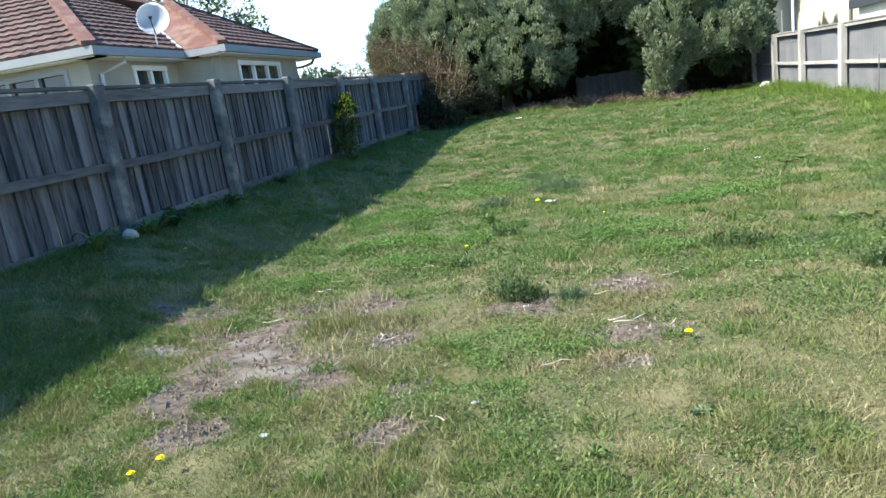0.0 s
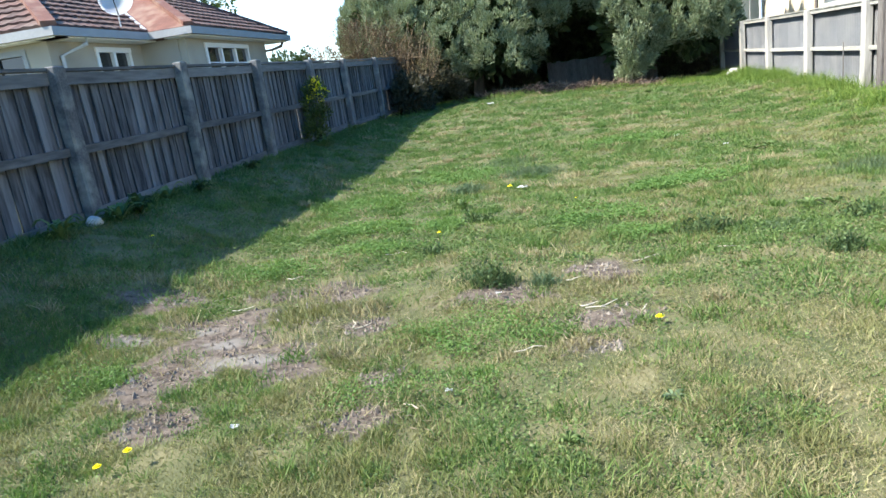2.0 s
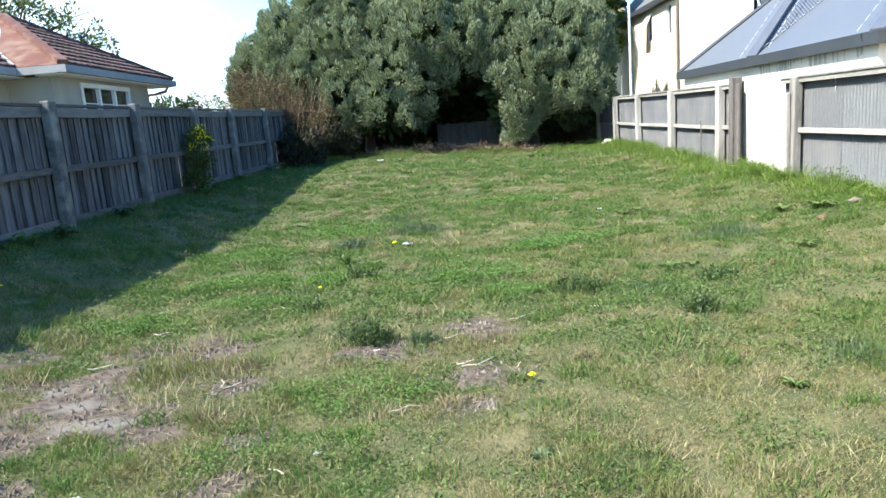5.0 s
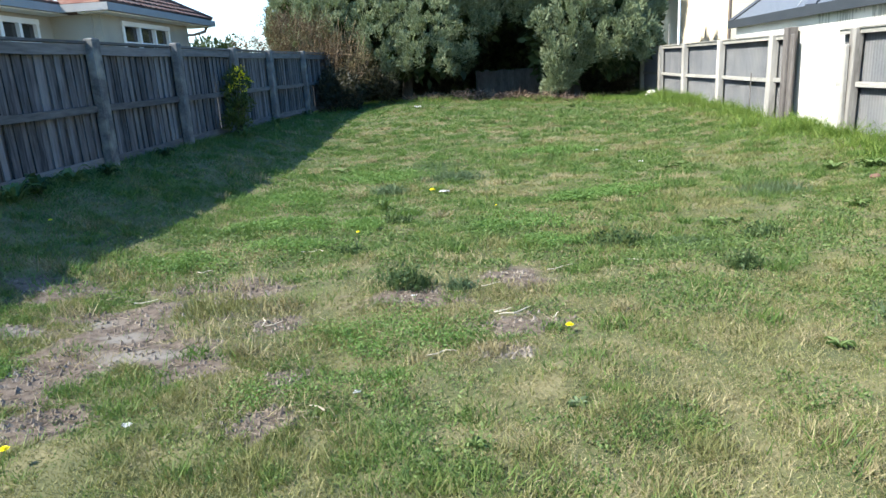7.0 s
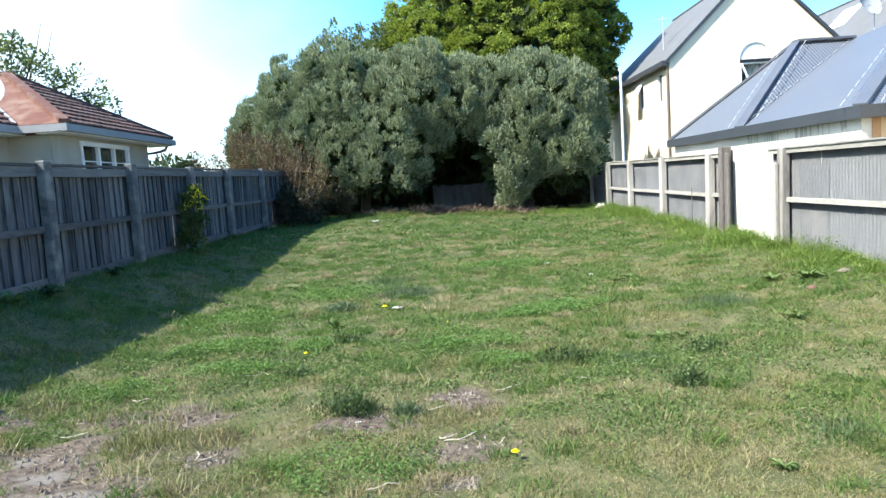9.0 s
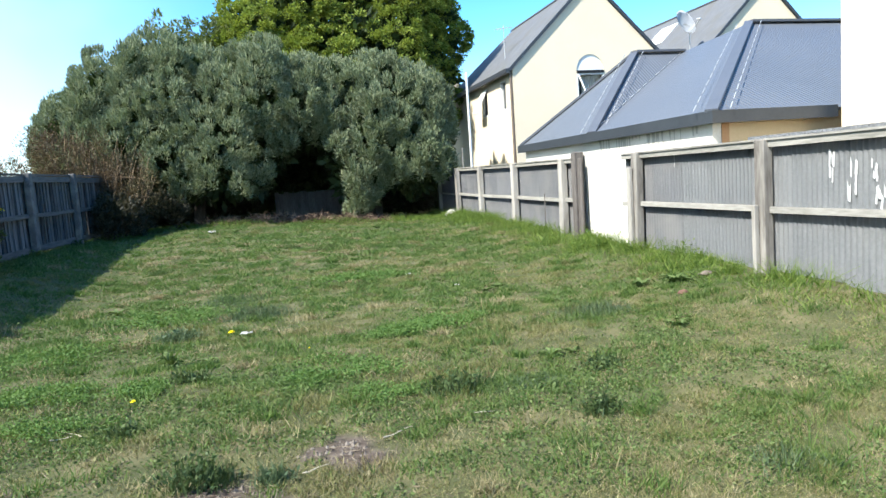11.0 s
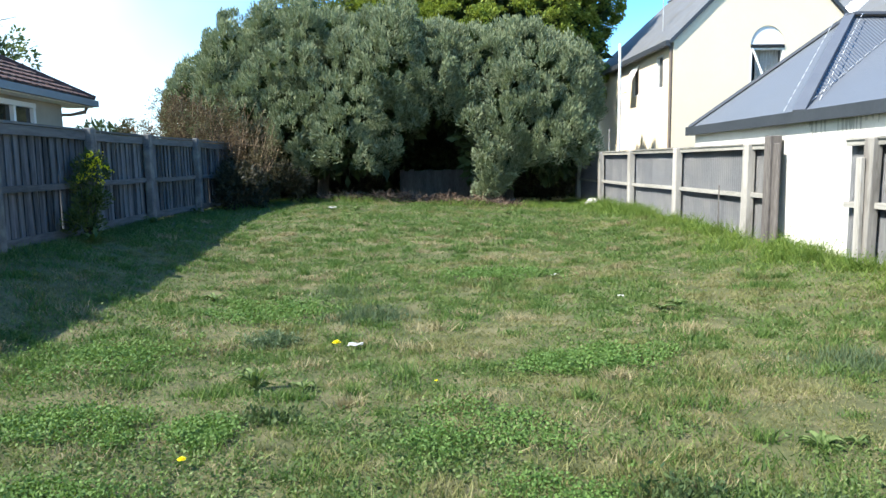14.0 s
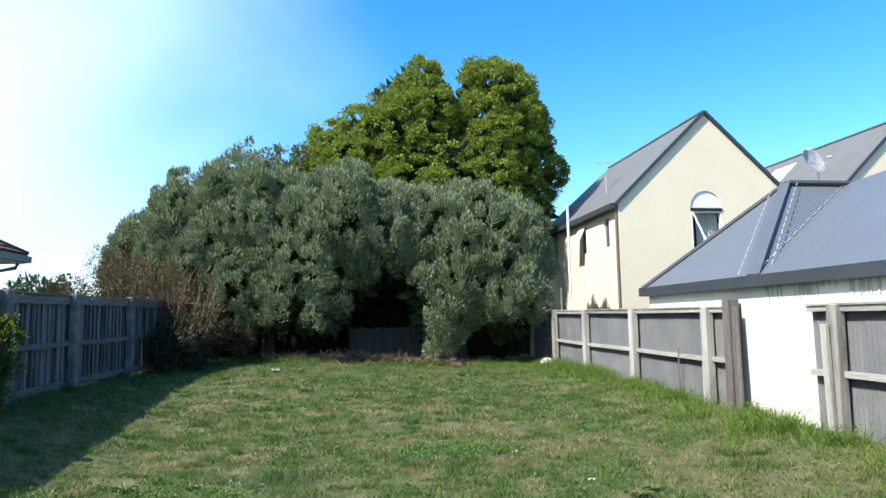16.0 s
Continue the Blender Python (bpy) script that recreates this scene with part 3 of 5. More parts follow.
# ---- garage ----
EZ = 2.22
garage = thing("garage", (7.5, 12.8, 0.1), "white rendered garage with grey corrugated hip roof behind fence", "garage")
part("side_wall", boxed(((5.76, 9.2, 0.0), (5.98, 16.45, EZ - 0.02))), WHITE_WALL, garage, "white rendered wall with grey damp streaks")
part("front_wall", boxed(((5.98, 9.26, 0.0), (14.0, 9.46, EZ - 0.02))), BUFF_WALL, garage, "buff rendered wall")
part("corner_strip", boxed(((5.90, 9.19, 0.0), (6.02, 9.26, EZ - 0.02))), surface("orange_board", (0.42, 0.24, 0.13), (0.52, 0.32, 0.18), 3, 20), garage)
part("back_wall", boxed(((5.98, 16.25, 0.0), (14.0, 16.45, EZ - 0.02))), WHITE_WALL, garage)
for k in range(34):
    r = random.Random(300 + k)
    y = r.choice([r.uniform(9.5, 10.6), r.uniform(10.6, 12.6), r.uniform(11.4, 12.4), r.uniform(9.4, 13.5)])
    w, top = r.uniform(0.015, 0.07), EZ - 0.05
    bm = bmesh.new()
    prism(bm, [(y, top - r.uniform(0.12, 0.45)), (y + w * 0.6, top - r.uniform(0.1, 0.3)), (y + w, top), (y - w * 0.3, top)], "x", 5.756 - 0.0004 * k, 5.758 - 0.0004 * k)
    part("damp_streak", bm, STAIN, garage)
A, B = (5.66, 9.08, EZ), (5.66, 16.55, EZ)
S1, S2, D1, D2 = 0.52, 0.784, 4.30, 2.50
V0 = (5.66, 12.70, EZ)
apex_near = (5.66 + D1, 9.08 + D1 + 0.35, EZ + S1 * D1)
apex_far = (5.66 + D2, 15.37, EZ + S2 * D2)
VT = (5.66 + S2 * D2 / S1, 15.37, EZ + S2 * D2)
part("side_roof", slab([A, V0, VT, apex_near], 0.05), ROOF_X, garage, "grey corrugated iron roof slope")
part("front_roof", slab([A, apex_near, (14.2, apex_near[1], apex_near[2]), (14.2, 9.08, EZ)], 0.05), ROOF_Y, garage, "grey corrugated iron roof slope")
part("far_side_roof", slab([V0, B, apex_far], 0.05), ROOF_X, garage, "grey corrugated iron roof slope")
part("far_front_roof", slab([V0, apex_far, VT], 0.05), ROOF_Y, garage, "grey corrugated iron roof slope")
part("far_back_roof", slab([B, (14.2, 16.55, EZ), (14.2, 15.37, apex_far[2]), apex_far], 0.05), ROOF_Y, garage)
part("rear_slope", slab([apex_near, (14.2, apex_near[1], apex_near[2]), (14.2, 17.5, EZ + 0.5), (apex_near[0], 17.5, EZ + 0.5)], 0.05), ROOF_Y, garage)


def edge(name, p, q, w, h, material, parent, lift=0.0):
    u = Vector((0, 0, lift))
    return part(name, beam(bmesh.new(), Vector(p) + u, Vector(q) + u, w, h), material, parent)


edge("hip_flashing", A, apex_near, 0.17, 0.05, FLASH, garage, 0.03)
edge("ridge_flashing", apex_near, (14.2, apex_near[1], apex_near[2]), 0.26, 0.05, FLASH, garage, 0.03)
edge("hip_flashing", V0, apex_far, 0.17, 0.05, FLASH, garage, 0.03)
edge("hip_flashing", B, apex_far, 0.20, 0.05, FLASH, garage, 0.03)
edge("ridge_flashing", apex_far, VT, 0.24, 0.05, FLASH, garage, 0.03)
for p, q, o in ((A, apex_near, (0.17, -0.17)), (A, apex_near, (-0.17, 0.17)), (V0, apex_far, (0.15, -0.15)), (V0, apex_far, (-0.15, 0.15)), (V0, VT, (0, 0))):
    p, q = Vector(p), Vector(q)
    sh = Vector((o[0], o[1], 0.02))
    n = 14
    for j in range(n):
        a, b = p.lerp(q, (j + 0.1) / n), p.lerp(q, (j + 0.75) / n)
        edge("rib_cap", a + sh, b + sh, 0.012, 0.012, METAL_GREY, garage, 0.012)
gb = boxed(((5.62, 9.00, EZ - 0.14), (5.73, 16.62, EZ + 0.03)), ((5.73, 9.00, EZ - 0.14), (7.66, 9.12, EZ + 0.03)), ((5.73, 16.50, EZ - 0.14), (7.0, 16.62, EZ + 0.03)))
part("gutter", gb, GUTTER, garage, "dark grey gutter and fascia")
part("soffit", boxed(((5.73, 9.12, EZ - 0.10), (5.80, 16.5, EZ - 0.07)), ((5.80, 9.12, EZ - 0.10), (7.5, 9.24, EZ - 0.07))), FLASH, garage)

def dish_parts(parent, c, face, size, foot):
    """A shallow bowl, its arm and bracket."""
    c, face = Vector(c), Vector(face).normalized()
    u = face.cross(Vector((0, 0, 1))).normalized()
    w = u.cross(face)
    bm = bmesh.new()
    rings = []
    for i in range(7):
        rr = size / 2 * i / 6
        dep = -0.16 * size * (1 - (i / 6) ** 2)
        rings.append([bm.verts.new(c + face * dep + u * rr * 0.92 * math.cos(k * math.pi / 14) + w * rr * math.sin(k * math.pi / 14)) for k in range(28)] if i else [bm.verts.new(c + face * dep)])
    for k in range(28):
        bm.faces.new((rings[0][0], rings[1][k], rings[1][(k + 1) % 28]))
        for i in range(1, 6):
            bm.faces.new((rings[i][k], rings[i + 1][k], rings[i + 1][(k + 1) % 28], rings[i][(k + 1) % 28]))
    bmesh.ops.solidify(bm, geom=bm.faces[:], thickness=0.012)
    part("reflector", bm, DISH_GREY, parent, "pale grey reflector", smooth=True)
    tip = c + face * size * 0.55 - w * size * 0.28
    part("feed_arm", tube(bmesh.new(), [c - w * size * 0.48, tip], [0.015, 0.013], 6), BLACK if parent.name.startswith("roof") else METAL_GREY, parent)
    part("receiver", tube(bmesh.new(), [tip + face * 0.03 - w * 0.02, tip - face * 0.10 + w * 0.05], [0.035, 0.045], 8), BLACK if parent.name.startswith("roof") else METAL_GREY, parent)
    part("mast", tube(bmesh.new(), [foot, (foot[0], foot[1], c.z - 0.1), c - face * size * 0.16], [0.02, 0.02, 0.02], 7), METAL_GREY, parent)


# ---- townhouse block beside the garage ----
block = thing("townhouse", (10.5, 2.9, 0), "tall cream rendered townhouse wall with grey roof", "house")
for piece in (((7.52, -3.0, 0), (7.74, 8.80, 6.0)), ((7.74, 8.60, 0), (14, 8.80, 6.0)), ((7.74, -3.0, 0), (14, -2.8, 6.0))):
    part("wall", boxed(piece), CREAM_WALL, block)
part("roof", slab([(7.3, -3.2, 5.9), (7.3, 9.0, 5.9), (10.8, 9.0, 8.6), (10.8, -3.2, 8.6)], 0.06), SLATE, block)
part("roof", slab([(14.2, -3.2, 5.9), (14.2, 9.0, 5.9), (10.8, 9.0, 8.6), (10.8, -3.2, 8.6)], 0.06), SLATE, block)


# ---- gabled houses ----
def window_set(parent, name, lo, hi, axis, at, out, open_sash=False, curtain=False):
    """A window in a wall: frame, pane, mullion and perhaps a sash that stands open. axis: across which it lies; out: sign of outside."""
    def b3(a0, a1, z0, z1, d0, d1):
        d0, d1 = sorted((at + out * d0, at + out * d1))
        return ((a0, d0, z0), (a1, d1, z1)) if axis == "y" else ((d0, a0, z0), (d1, a1, z1))
    (a0, z0), (a1, z1) = lo, hi
    t = 0.05
    fr = boxed(b3(a0, a1, z0, z0 + t, -0.12, 0.02), b3(a0, a1, z1 - t, z1, -0.12, 0.02), b3(a0, a0 + t, z0 + t, z1 - t, -0.12, 0.02), b3(a1 - t, a1, z0 + t, z1 - t, -0.12, 0.02))
    w = part(name, fr, WHITE_PAINT, parent, "white window frame")
    if not open_sash:
        part("pane", boxed(b3(a0 + t, a1 - t, z0 + t, z1 - t, -0.08, -0.07)), DARK_GLASS, w, "dark glass pane")
    if curtain:
        bm = bmesh.new()
        n = 40
        a = np.linspace(a0 + 0.25 * (a1 - a0), a1 - t, n)
        lo_v = [bm.verts.new((q, at - out * (0.20 + 0.03 * math.sin(i * 1.3)), z0)) for i, q in enumerate(a)]
        hi_v = [bm.verts.new((q, at - out * (0.20 + 0.015 * math.sin(i * 1.3)), z1)) for i, q in enumerate(a)]
        for i in range(n - 1):
            bm.faces.new((lo_v[i], lo_v[i + 1], hi_v[i + 1], hi_v[i]))
        bmesh.ops.solidify(bm, geom=bm.faces[:], thickness=0.004)
        part("curtain", bm, CURTAIN, w, "white gathered curtain")
    return w


def gabled_house(x0, x1, y0, y1, eave, top, label, detailed):
    xm = (x0 + x1) / 2
    h = thing("gabled_house", (xm, (y0 + y1) / 2, 0), label, "house", "gabled houses")
    sl = (top - eave) / (xm - x0)
    bm = bmesh.new()
    if detailed:
        w0, w1, s, c = 10.51, 11.57, 3.62, 4.99
        arc = [(w0 + (w1 - w0) * (0.5 - 0.5 * math.cos(math.pi * i / 14)), c + 0.10 + 0.56 * math.sin(math.pi * i / 14)) for i in range(15)]
        for shape in ([(x0, 0), (w0, 0), (w0, eave + sl * (w0 - x0)), (x0, eave)], [(w1, 0), (x1, 0), (x1, eave), (w1, eave + sl * (x1 - w1))], [(w0, 0), (w1, 0), (w1, s), (w0, s)],
                      [(w0, c + 0.05)] + arc[:8] + [(xm, top), (w0, eave + sl * (w0 - x0))], [(w1, c + 0.05), (w1, eave + sl * (x1 - w1)), (xm, top)] + arc[7:]):
            prism(bm, shape, "y", y0, y0 + 0.22)
            part("gable_wall", bm, CREAM_WALL, h, "cream rendered gable wall")
            bm = bmesh.new()
        bm = bmesh.new()
        prism(bm, arc, "y", y0 + 0.035, y0 + 0.15)
        part("arch_panel", bm, WHITE_PAINT, h, "white round-headed panel above window")
        part("window_head", boxed(((w0, y0 - 0.03, c), (w1, y0 + 0.12, c + 0.10))), BLACK, h, "black window head")
        w = window_set(h, "window", (w0, s), (w1, c), "y", y0 + 0.02, -1, True, True)
        part("sash", slab([(w0 + 0.04, y0 - 0.02, c - 0.02), (w0 + 0.08, y0 - 0.02, c - 0.02), (w0 + 0.40, y0 - 0.42, s + 0.1), (w0 + 0.34, y0 - 0.42, s + 0.1)], 0.03), WHITE_PAINT, w, "open white sash")
        part("pane", boxed(((w0 + 0.05, y0 + 0.30, s), (w1 - 0.05, y0 + 0.31, c))), DARK_GLASS, w)
        ya, yb, yc, yd = 24.25, 24.85, 26.45, 27.15
        for p, q, za, zb in ((y0 + 0.22, y1, 0, 3.90), (y0 + 0.22, y1, 4.95, eave), (y0 + 0.22, ya, 3.90, 4.95), (yb, yc, 3.90, 4.95), (yd, y1, 3.90, 4.95)):
            part("side_wall", boxed(((x0, p, za), (x0 + 0.22, q, zb))), CREAM_WALL, h, "cream rendered side wall")
        window_set(h, "window", (ya, 3.90), (yb, 4.95), "x", x0 + 0.03, -1)
        w = window_set(h, "window", (yc, 3.90), (yd, 4.95), "x", x0 + 0.03, -1)
        part("sash", slab([(x0 - 0.02, yc + 0.04, 4.92), (x0 - 0.02, yd - 0.04, 4.92), (x0 - 0.45, yd - 0.04, 4.05), (x0 - 0.45, yc + 0.04, 4.05)], 0.03), WHITE_PAINT, w, "open white sash")
        part("downpipe", tube(bmesh.new(), [(x0 - 0.06, y0 + 0.05, 0.1), (x0 - 0.06, y0 + 0.05, eave - 0.25), (x0 - 0.16, y0 + 0.05, eave - 0.05)], [0.05, 0.05, 0.05], 8), PIPE_BROWN, h, "brown downpipe")
    else:
        prism(bm, [(x0, 0), (x1, 0), (x1, eave), (xm, top), (x0, eave)], "y", y0, y0 + 0.22)
        part("gable_wall", bm, CREAM_WALL, h, "cream rendered gable wall")
        part("side_wall", boxed(((x0, y0 + 0.22, 0), (x0 + 0.22, y1, eave))), CREAM_WALL, h)
    part("side_wall", boxed(((x1 - 0.22, y0 + 0.22, 0), (x1, y1, eave))), CREAM_WALL, h)
    part("back_wall", boxed(((x0 + 0.22, y1 - 0.22, 0), (x1 - 0.22, y1, eave))), CREAM_WALL, h)
    o = 0.14
    ya, yr = y0 - 0.04, y1 - (top - eave) * 0.55
    for s, e in ((-1, x0 - o), (1, x1 + o)):
        ze = eave - sl * o
        part("roof", slab([(e, ya, ze + 0.06), (xm, ya, top + 0.06), (xm, yr, top + 0.06), (e, y1 + o, ze + 0.06)], 0.07), SLATE, h, "grey slate roof slope")
        part("barge_flashing", beam(bmesh.new(), (e, ya - 0.02, ze + 0.05), (xm, ya - 0.02, top + 0.05), 0.05, 0.10), GUTTER, h)
    part("roof", slab([(x0 - o, y1 + o, eave - sl * o + 0.06), (xm, yr, top + 0.06), (x1 + o, y1 + o, eave - sl * o + 0.06)], 0.07), SLATE, h)
    part("ridge_cap", beam(bmesh.new(), (xm, ya, top + 0.06), (xm, yr, top + 0.06), 0.16, 0.05), FLASH, h)
    part("gutter", boxed(((x0 - 0.26, y0 - 0.05, eave - 0.18), (x0 - 0.12, y1, eave - 0.02))), GUTTER, h, "dark gutter")
    return h


main_house = gabled_house(8.10, 14.18, 23.47, 33.2, 5.25, 8.20, "cream rendered gabled house with grey slate roof and open windows", True)
second_house = gabled_house(15.36, 21.44, 23.5, 35.0, 5.25, 8.22, "cream gabled house with grey slate roof and skylight", False)
part("skylight", slab([(17.05, 28.5, 7.0), (17.05, 29.9, 7.0), (17.95, 29.9, 7.86), (17.95, 28.5, 7.86)], 0.08), WHITE_PAINT, second_house, "white skylight in roof slope")
third_house = gabled_house(7.2, 11.6, 37.5, 44, 4.6, 7.6, "pale rendered gabled house far behind trees", False)

dish = thing("satellite_dish", (15.42, 23.9, 5.3), "pale grey satellite dish on bent metal bracket at roof edge", "satellite dish", "satellite dishes")
dish_parts(dish, (15.22, 23.85, 6.82), (0.26, -0.88, 0.40), 1.0, (15.42, 23.95, 5.26))

aerial = thing("tv_aerial", (8.9, 26.4, 5.9), "thin metal television aerial on roof edge", "aerial")
part("mast", tube(bmesh.new(), [(8.9, 26.4, 5.9), (8.9, 26.4, 7.35)], [0.018, 0.014], 6), METAL_GREY, aerial)
part("boom", tube(bmesh.new(), [(8.55, 26.4, 7.2), (9.25, 26.4, 7.28)], [0.012, 0.012], 5), METAL_GREY, aerial)
for k in range(6):
    xx = 8.58 + k * 0.125
    part("element", tube(bmesh.new(), [(xx, 26.2, 7.2 + 0.011 * k * 1.2), (xx, 26.6, 7.2 + 0.011 * k * 1.2)], [0.008, 0.008], 4), METAL_GREY, aerial)
pole = thing("white_pole", (6.25, 22.85, gz(6.25, 22.85)), "slender white metal flue pole behind fence", "pole")
part("shaft", tube(bmesh.new(), [(6.25, 22.85, 0.2), (6.25, 22.85, 5.03)], [0.04, 0.04], 8), WHITE_PAINT, pole)
rod = thing("thin_rod", (5.85, 22.5, gz(5.85, 22.5)), "thin pale rod standing behind iron fence", "rod")
part("shaft", tube(bmesh.new(), [(5.85, 22.5, 0.2), (5.85, 22.5, 2.55)], [0.018, 0.018], 6), PALE_POST, rod)

# ---- bungalow behind the left fence ----
bungalow = thing("bungalow", (-12, 15, 0.2), "off-white stucco bungalow with terracotta tiled hip roof", "house")
HZ = 3.62
P0, P1 = (-9.0, 16.6, HZ), (-9.0, 23.2, HZ)
PA = (-12.3, 19.9, 5.48)
hs = (PA[2] - HZ) / 3.3
QX, QY = -10.2, 13.12
Q0, Q1 = (QX, QY, HZ - 0.02), (QX, 16.6, HZ - 0.02)
VQ = (QX, 16.6, HZ)
ridge_x = QX - 4.6
ridge_z = HZ + hs * 4.6
HIP = (ridge_x, QY + 4.6, ridge_z)


def tile_mesh():
    """One tile: a roll and a shallow pan, with a thick lower edge; one unit long across the slope."""
    bm = bmesh.new()
    prof = [(0.0, 0.012), (0.2, 0.022), (0.36, 0.010), (0.62, 0.0), (0.86, 0.004), (1.0, 0.012)]
    lo = [bm.verts.new((0.30 * q, 0, 0.062 + z)) for q, z in prof]
    hi = [bm.verts.new((0.30 * q, 0.30, 0.006 + z)) for q, z in prof]
    foot = [bm.verts.new((0.30 * q, 0, 0.0)) for q, z in prof]
    for i in range(len(prof) - 1):
        bm.faces.new((lo[i], lo[i + 1], hi[i + 1], hi[i]))
        bm.faces.new((foot[i], foot[i + 1], lo[i + 1], lo[i]))
    me = mesh_from("tile", bm)
    me.materials.append(TILE)
    return me


ONE_TILE = tile_mesh()


def tiled(eave_a, eave_b, up, rows, parent, clip, first=0):
    """Courses of overlapping tiles from an eave upwards; clip(v) gives the share of the course that is kept, from and to."""
    a, b, up = Vector(eave_a), Vector(eave_b), Vector(up)
    along = (b - a).normalized()
    length = (b - a).length
    rise = up.normalized()
    nrm = along.cross(rise).normalized()
    if nrm.z < 0:
        nrm = -nrm
    pitch = up.length / rows
    turn = Matrix((along, rise, nrm)).transposed().to_4x4()
    for k in range(first, rows):
        s0, s1 = clip((k + 0.5) / rows)
        s = s0 * length
        while s < s1 * length - 0.02:
            e = min(s + 0.30, s1 * length)
            r = random.Random(int(k * 977 + s * 100))
            ob = part("tile", ONE_TILE, None, parent)
            ob.matrix_basis = Matrix.Translation(a + along * s + rise * (pitch * k + r.uniform(-0.008, 0.008)) + nrm * r.uniform(0, 0.006)) @ turn @ Matrix.Diagonal(((e - s) / 0.30, pitch * 1.15 / 0.30, 1, 1))
            s = e


part("roof", slab([P0, P1, PA], 0.10), TILE, bungalow, "terracotta roof slope")
tiled(P0, P1, (-3.3, 0, PA[2] - HZ), 11, bungalow, lambda v: (v * 0.5, 1 - v * 0.5))
part("roof", slab([VQ, P0, PA, (QX - 3.3, 19.9, PA[2])], 0.10), TILE_CAP, bungalow, "orange tiled hip slope")
part("roof", slab([Q0, (QX, 22.0, HZ - 0.02), (ridge_x, 22.0, ridge_z), HIP], 0.10), TILE, bungalow, "terracotta roof slope")
tiled(Q0, (QX, 21.0, HZ), (ridge_x - QX, 0, ridge_z - HZ), 15, bungalow, lambda v: (v * 4.6 / 7.88, min(0.44 + v * 0.56, 0.93)))
part("roof", slab([Q0, HIP, (-19.0, HIP[1], ridge_z), (-19.0, QY, HZ - 0.02)], 0.10), TILE, bungalow, "terracotta front roof slope")
tiled((-16.5, QY, HZ), Q0, (0, HIP[1] - QY, ridge_z - HZ), 15, bungalow, lambda v: (0.0, 1 - v * 4.6 / 6.3))
part("roof", slab([P1, (-19, 23.2, HZ), (ridge_x, 19.0, ridge_z), PA], 0.10), TILE, bungalow)
edge("hip_tiles", P0, PA, 0.24, 0.10, TILE_CAP, bungalow, 0.05)
edge("hip_tiles", Q0, HIP, 0.30, 0.12, TILE_CAP, bungalow, 0.06)
edge("hip_tiles", P1, PA, 0.24, 0.10, TILE, bungalow, 0.05)
edge("ridge_tiles", HIP, (ridge_x, 22.0, ridge_z), 0.24, 0.10, TILE, bungalow, 0.05)
edge("valley_flashing", VQ, (QX - 1.4, 18.0, HZ + hs * 1.4), 0.07, 0.02, METAL_GREY, bungalow, 0.06)
fas = boxed(((-9.04, 16.52, HZ - 0.20), (-8.91, 23.16, HZ - 0.02)), ((QX + 0.10, 16.52, HZ - 0.20), (-9.04, 16.64, HZ - 0.02)), ((QX - 0.02, QY - 0.06, HZ - 0.20), (QX + 0.10, 16.64, HZ - 0.02)),
            ((-19, QY - 0.06, HZ - 0.20), (QX - 0.02, QY + 0.06, HZ - 0.02)), ((-19, 23.16, HZ - 0.20), (-8.91, 23.28, HZ - 0.02)))
part("gutter", fas, GUTTER_AND_SHADE_GREY, bungalow, "pale grey gutter and fascia")
part("eave_soffit", boxed(((-9.75, 16.64, HZ - 0.23), (-9.03, 23.16, HZ - 0.20)), ((QX - 0.5, QY + 0.1, HZ - 0.23), (QX, 17.0, HZ - 0.20)), ((-19, QY + 0.06, HZ - 0.23), (QX, QY + 0.5, HZ - 0.20))), WHITE_PAINT, bungalow)
WT = HZ - 0.22
PX, WX, WY = -9.40, -10.65, 13.50
# the yard-side walls, with openings for the windows
W1 = (18.02, 20.67, 2.15, 3.24)
W2 = (15.08, 16.36, 2.15, 3.24)
W3 = (-13.6, -11.25, 2.15, 3.24)
for x, a, b, w in ((PX, 17.0, 21.9, W1), (WX, WY, 17.0, W2)):
    for piece in (((x - 0.2, a, 0.1), (x, w[0], WT)), ((x - 0.2, w[1], 0.1), (x, b, WT)), ((x - 0.2, w[0], 0.1), (x, w[1], w[2])), ((x - 0.2, w[0], w[3]), (x, w[1], WT))):
        part("wall", boxed(piece), STUCCO, bungalow, "off-white stucco wall")
for piece in (((-18.3, WY, 0.1), (W3[0], WY + 0.2, WT)), ((W3[1], WY, 0.1), (WX - 0.2, WY + 0.2, WT)), ((W3[0], WY, 0.1), (W3[1], WY + 0.2, W3[2])), ((W3[0], WY, W3[3]), (W3[1], WY + 0.2, WT))):
    part("wall", boxed(piece), STUCCO, bungalow, "off-white stucco wall")
part("wall", boxed(((WX, 16.95, 0.1), (PX - 0.2, 17.15, WT))), STUCCO, bungalow)
part("wall", boxed(((-18.3, 21.9, 0.1), (PX, 22.1, WT))), STUCCO, bungalow)
part("wall", boxed(((-18.5, WY, 0.1), (-18.3, 22.1, WT))), STUCCO, bungalow)
part("eave_bracket", tube(bmesh.new(), [(-9.1, 22.95, HZ - 0.22), (-9.15, 22.9, HZ - 0.36), (-9.4, 22.6, HZ - 0.46), (-9.5, 22.1, HZ - 0.5)], [0.05, 0.055, 0.04, 0.04], 8), PIPE_BROWN, bungalow)
part("downpipe", tube(bmesh.new(), [(QX + 0.03, 14.15, HZ - 0.18), (QX + 0.03, 14.15, HZ - 0.34), (WX + 0.06, 13.8, HZ - 0.55), (WX + 0.06, 13.8, 0.2)], [0.045, 0.045, 0.045, 0.045], 8), OFF_WHITE, bungalow)


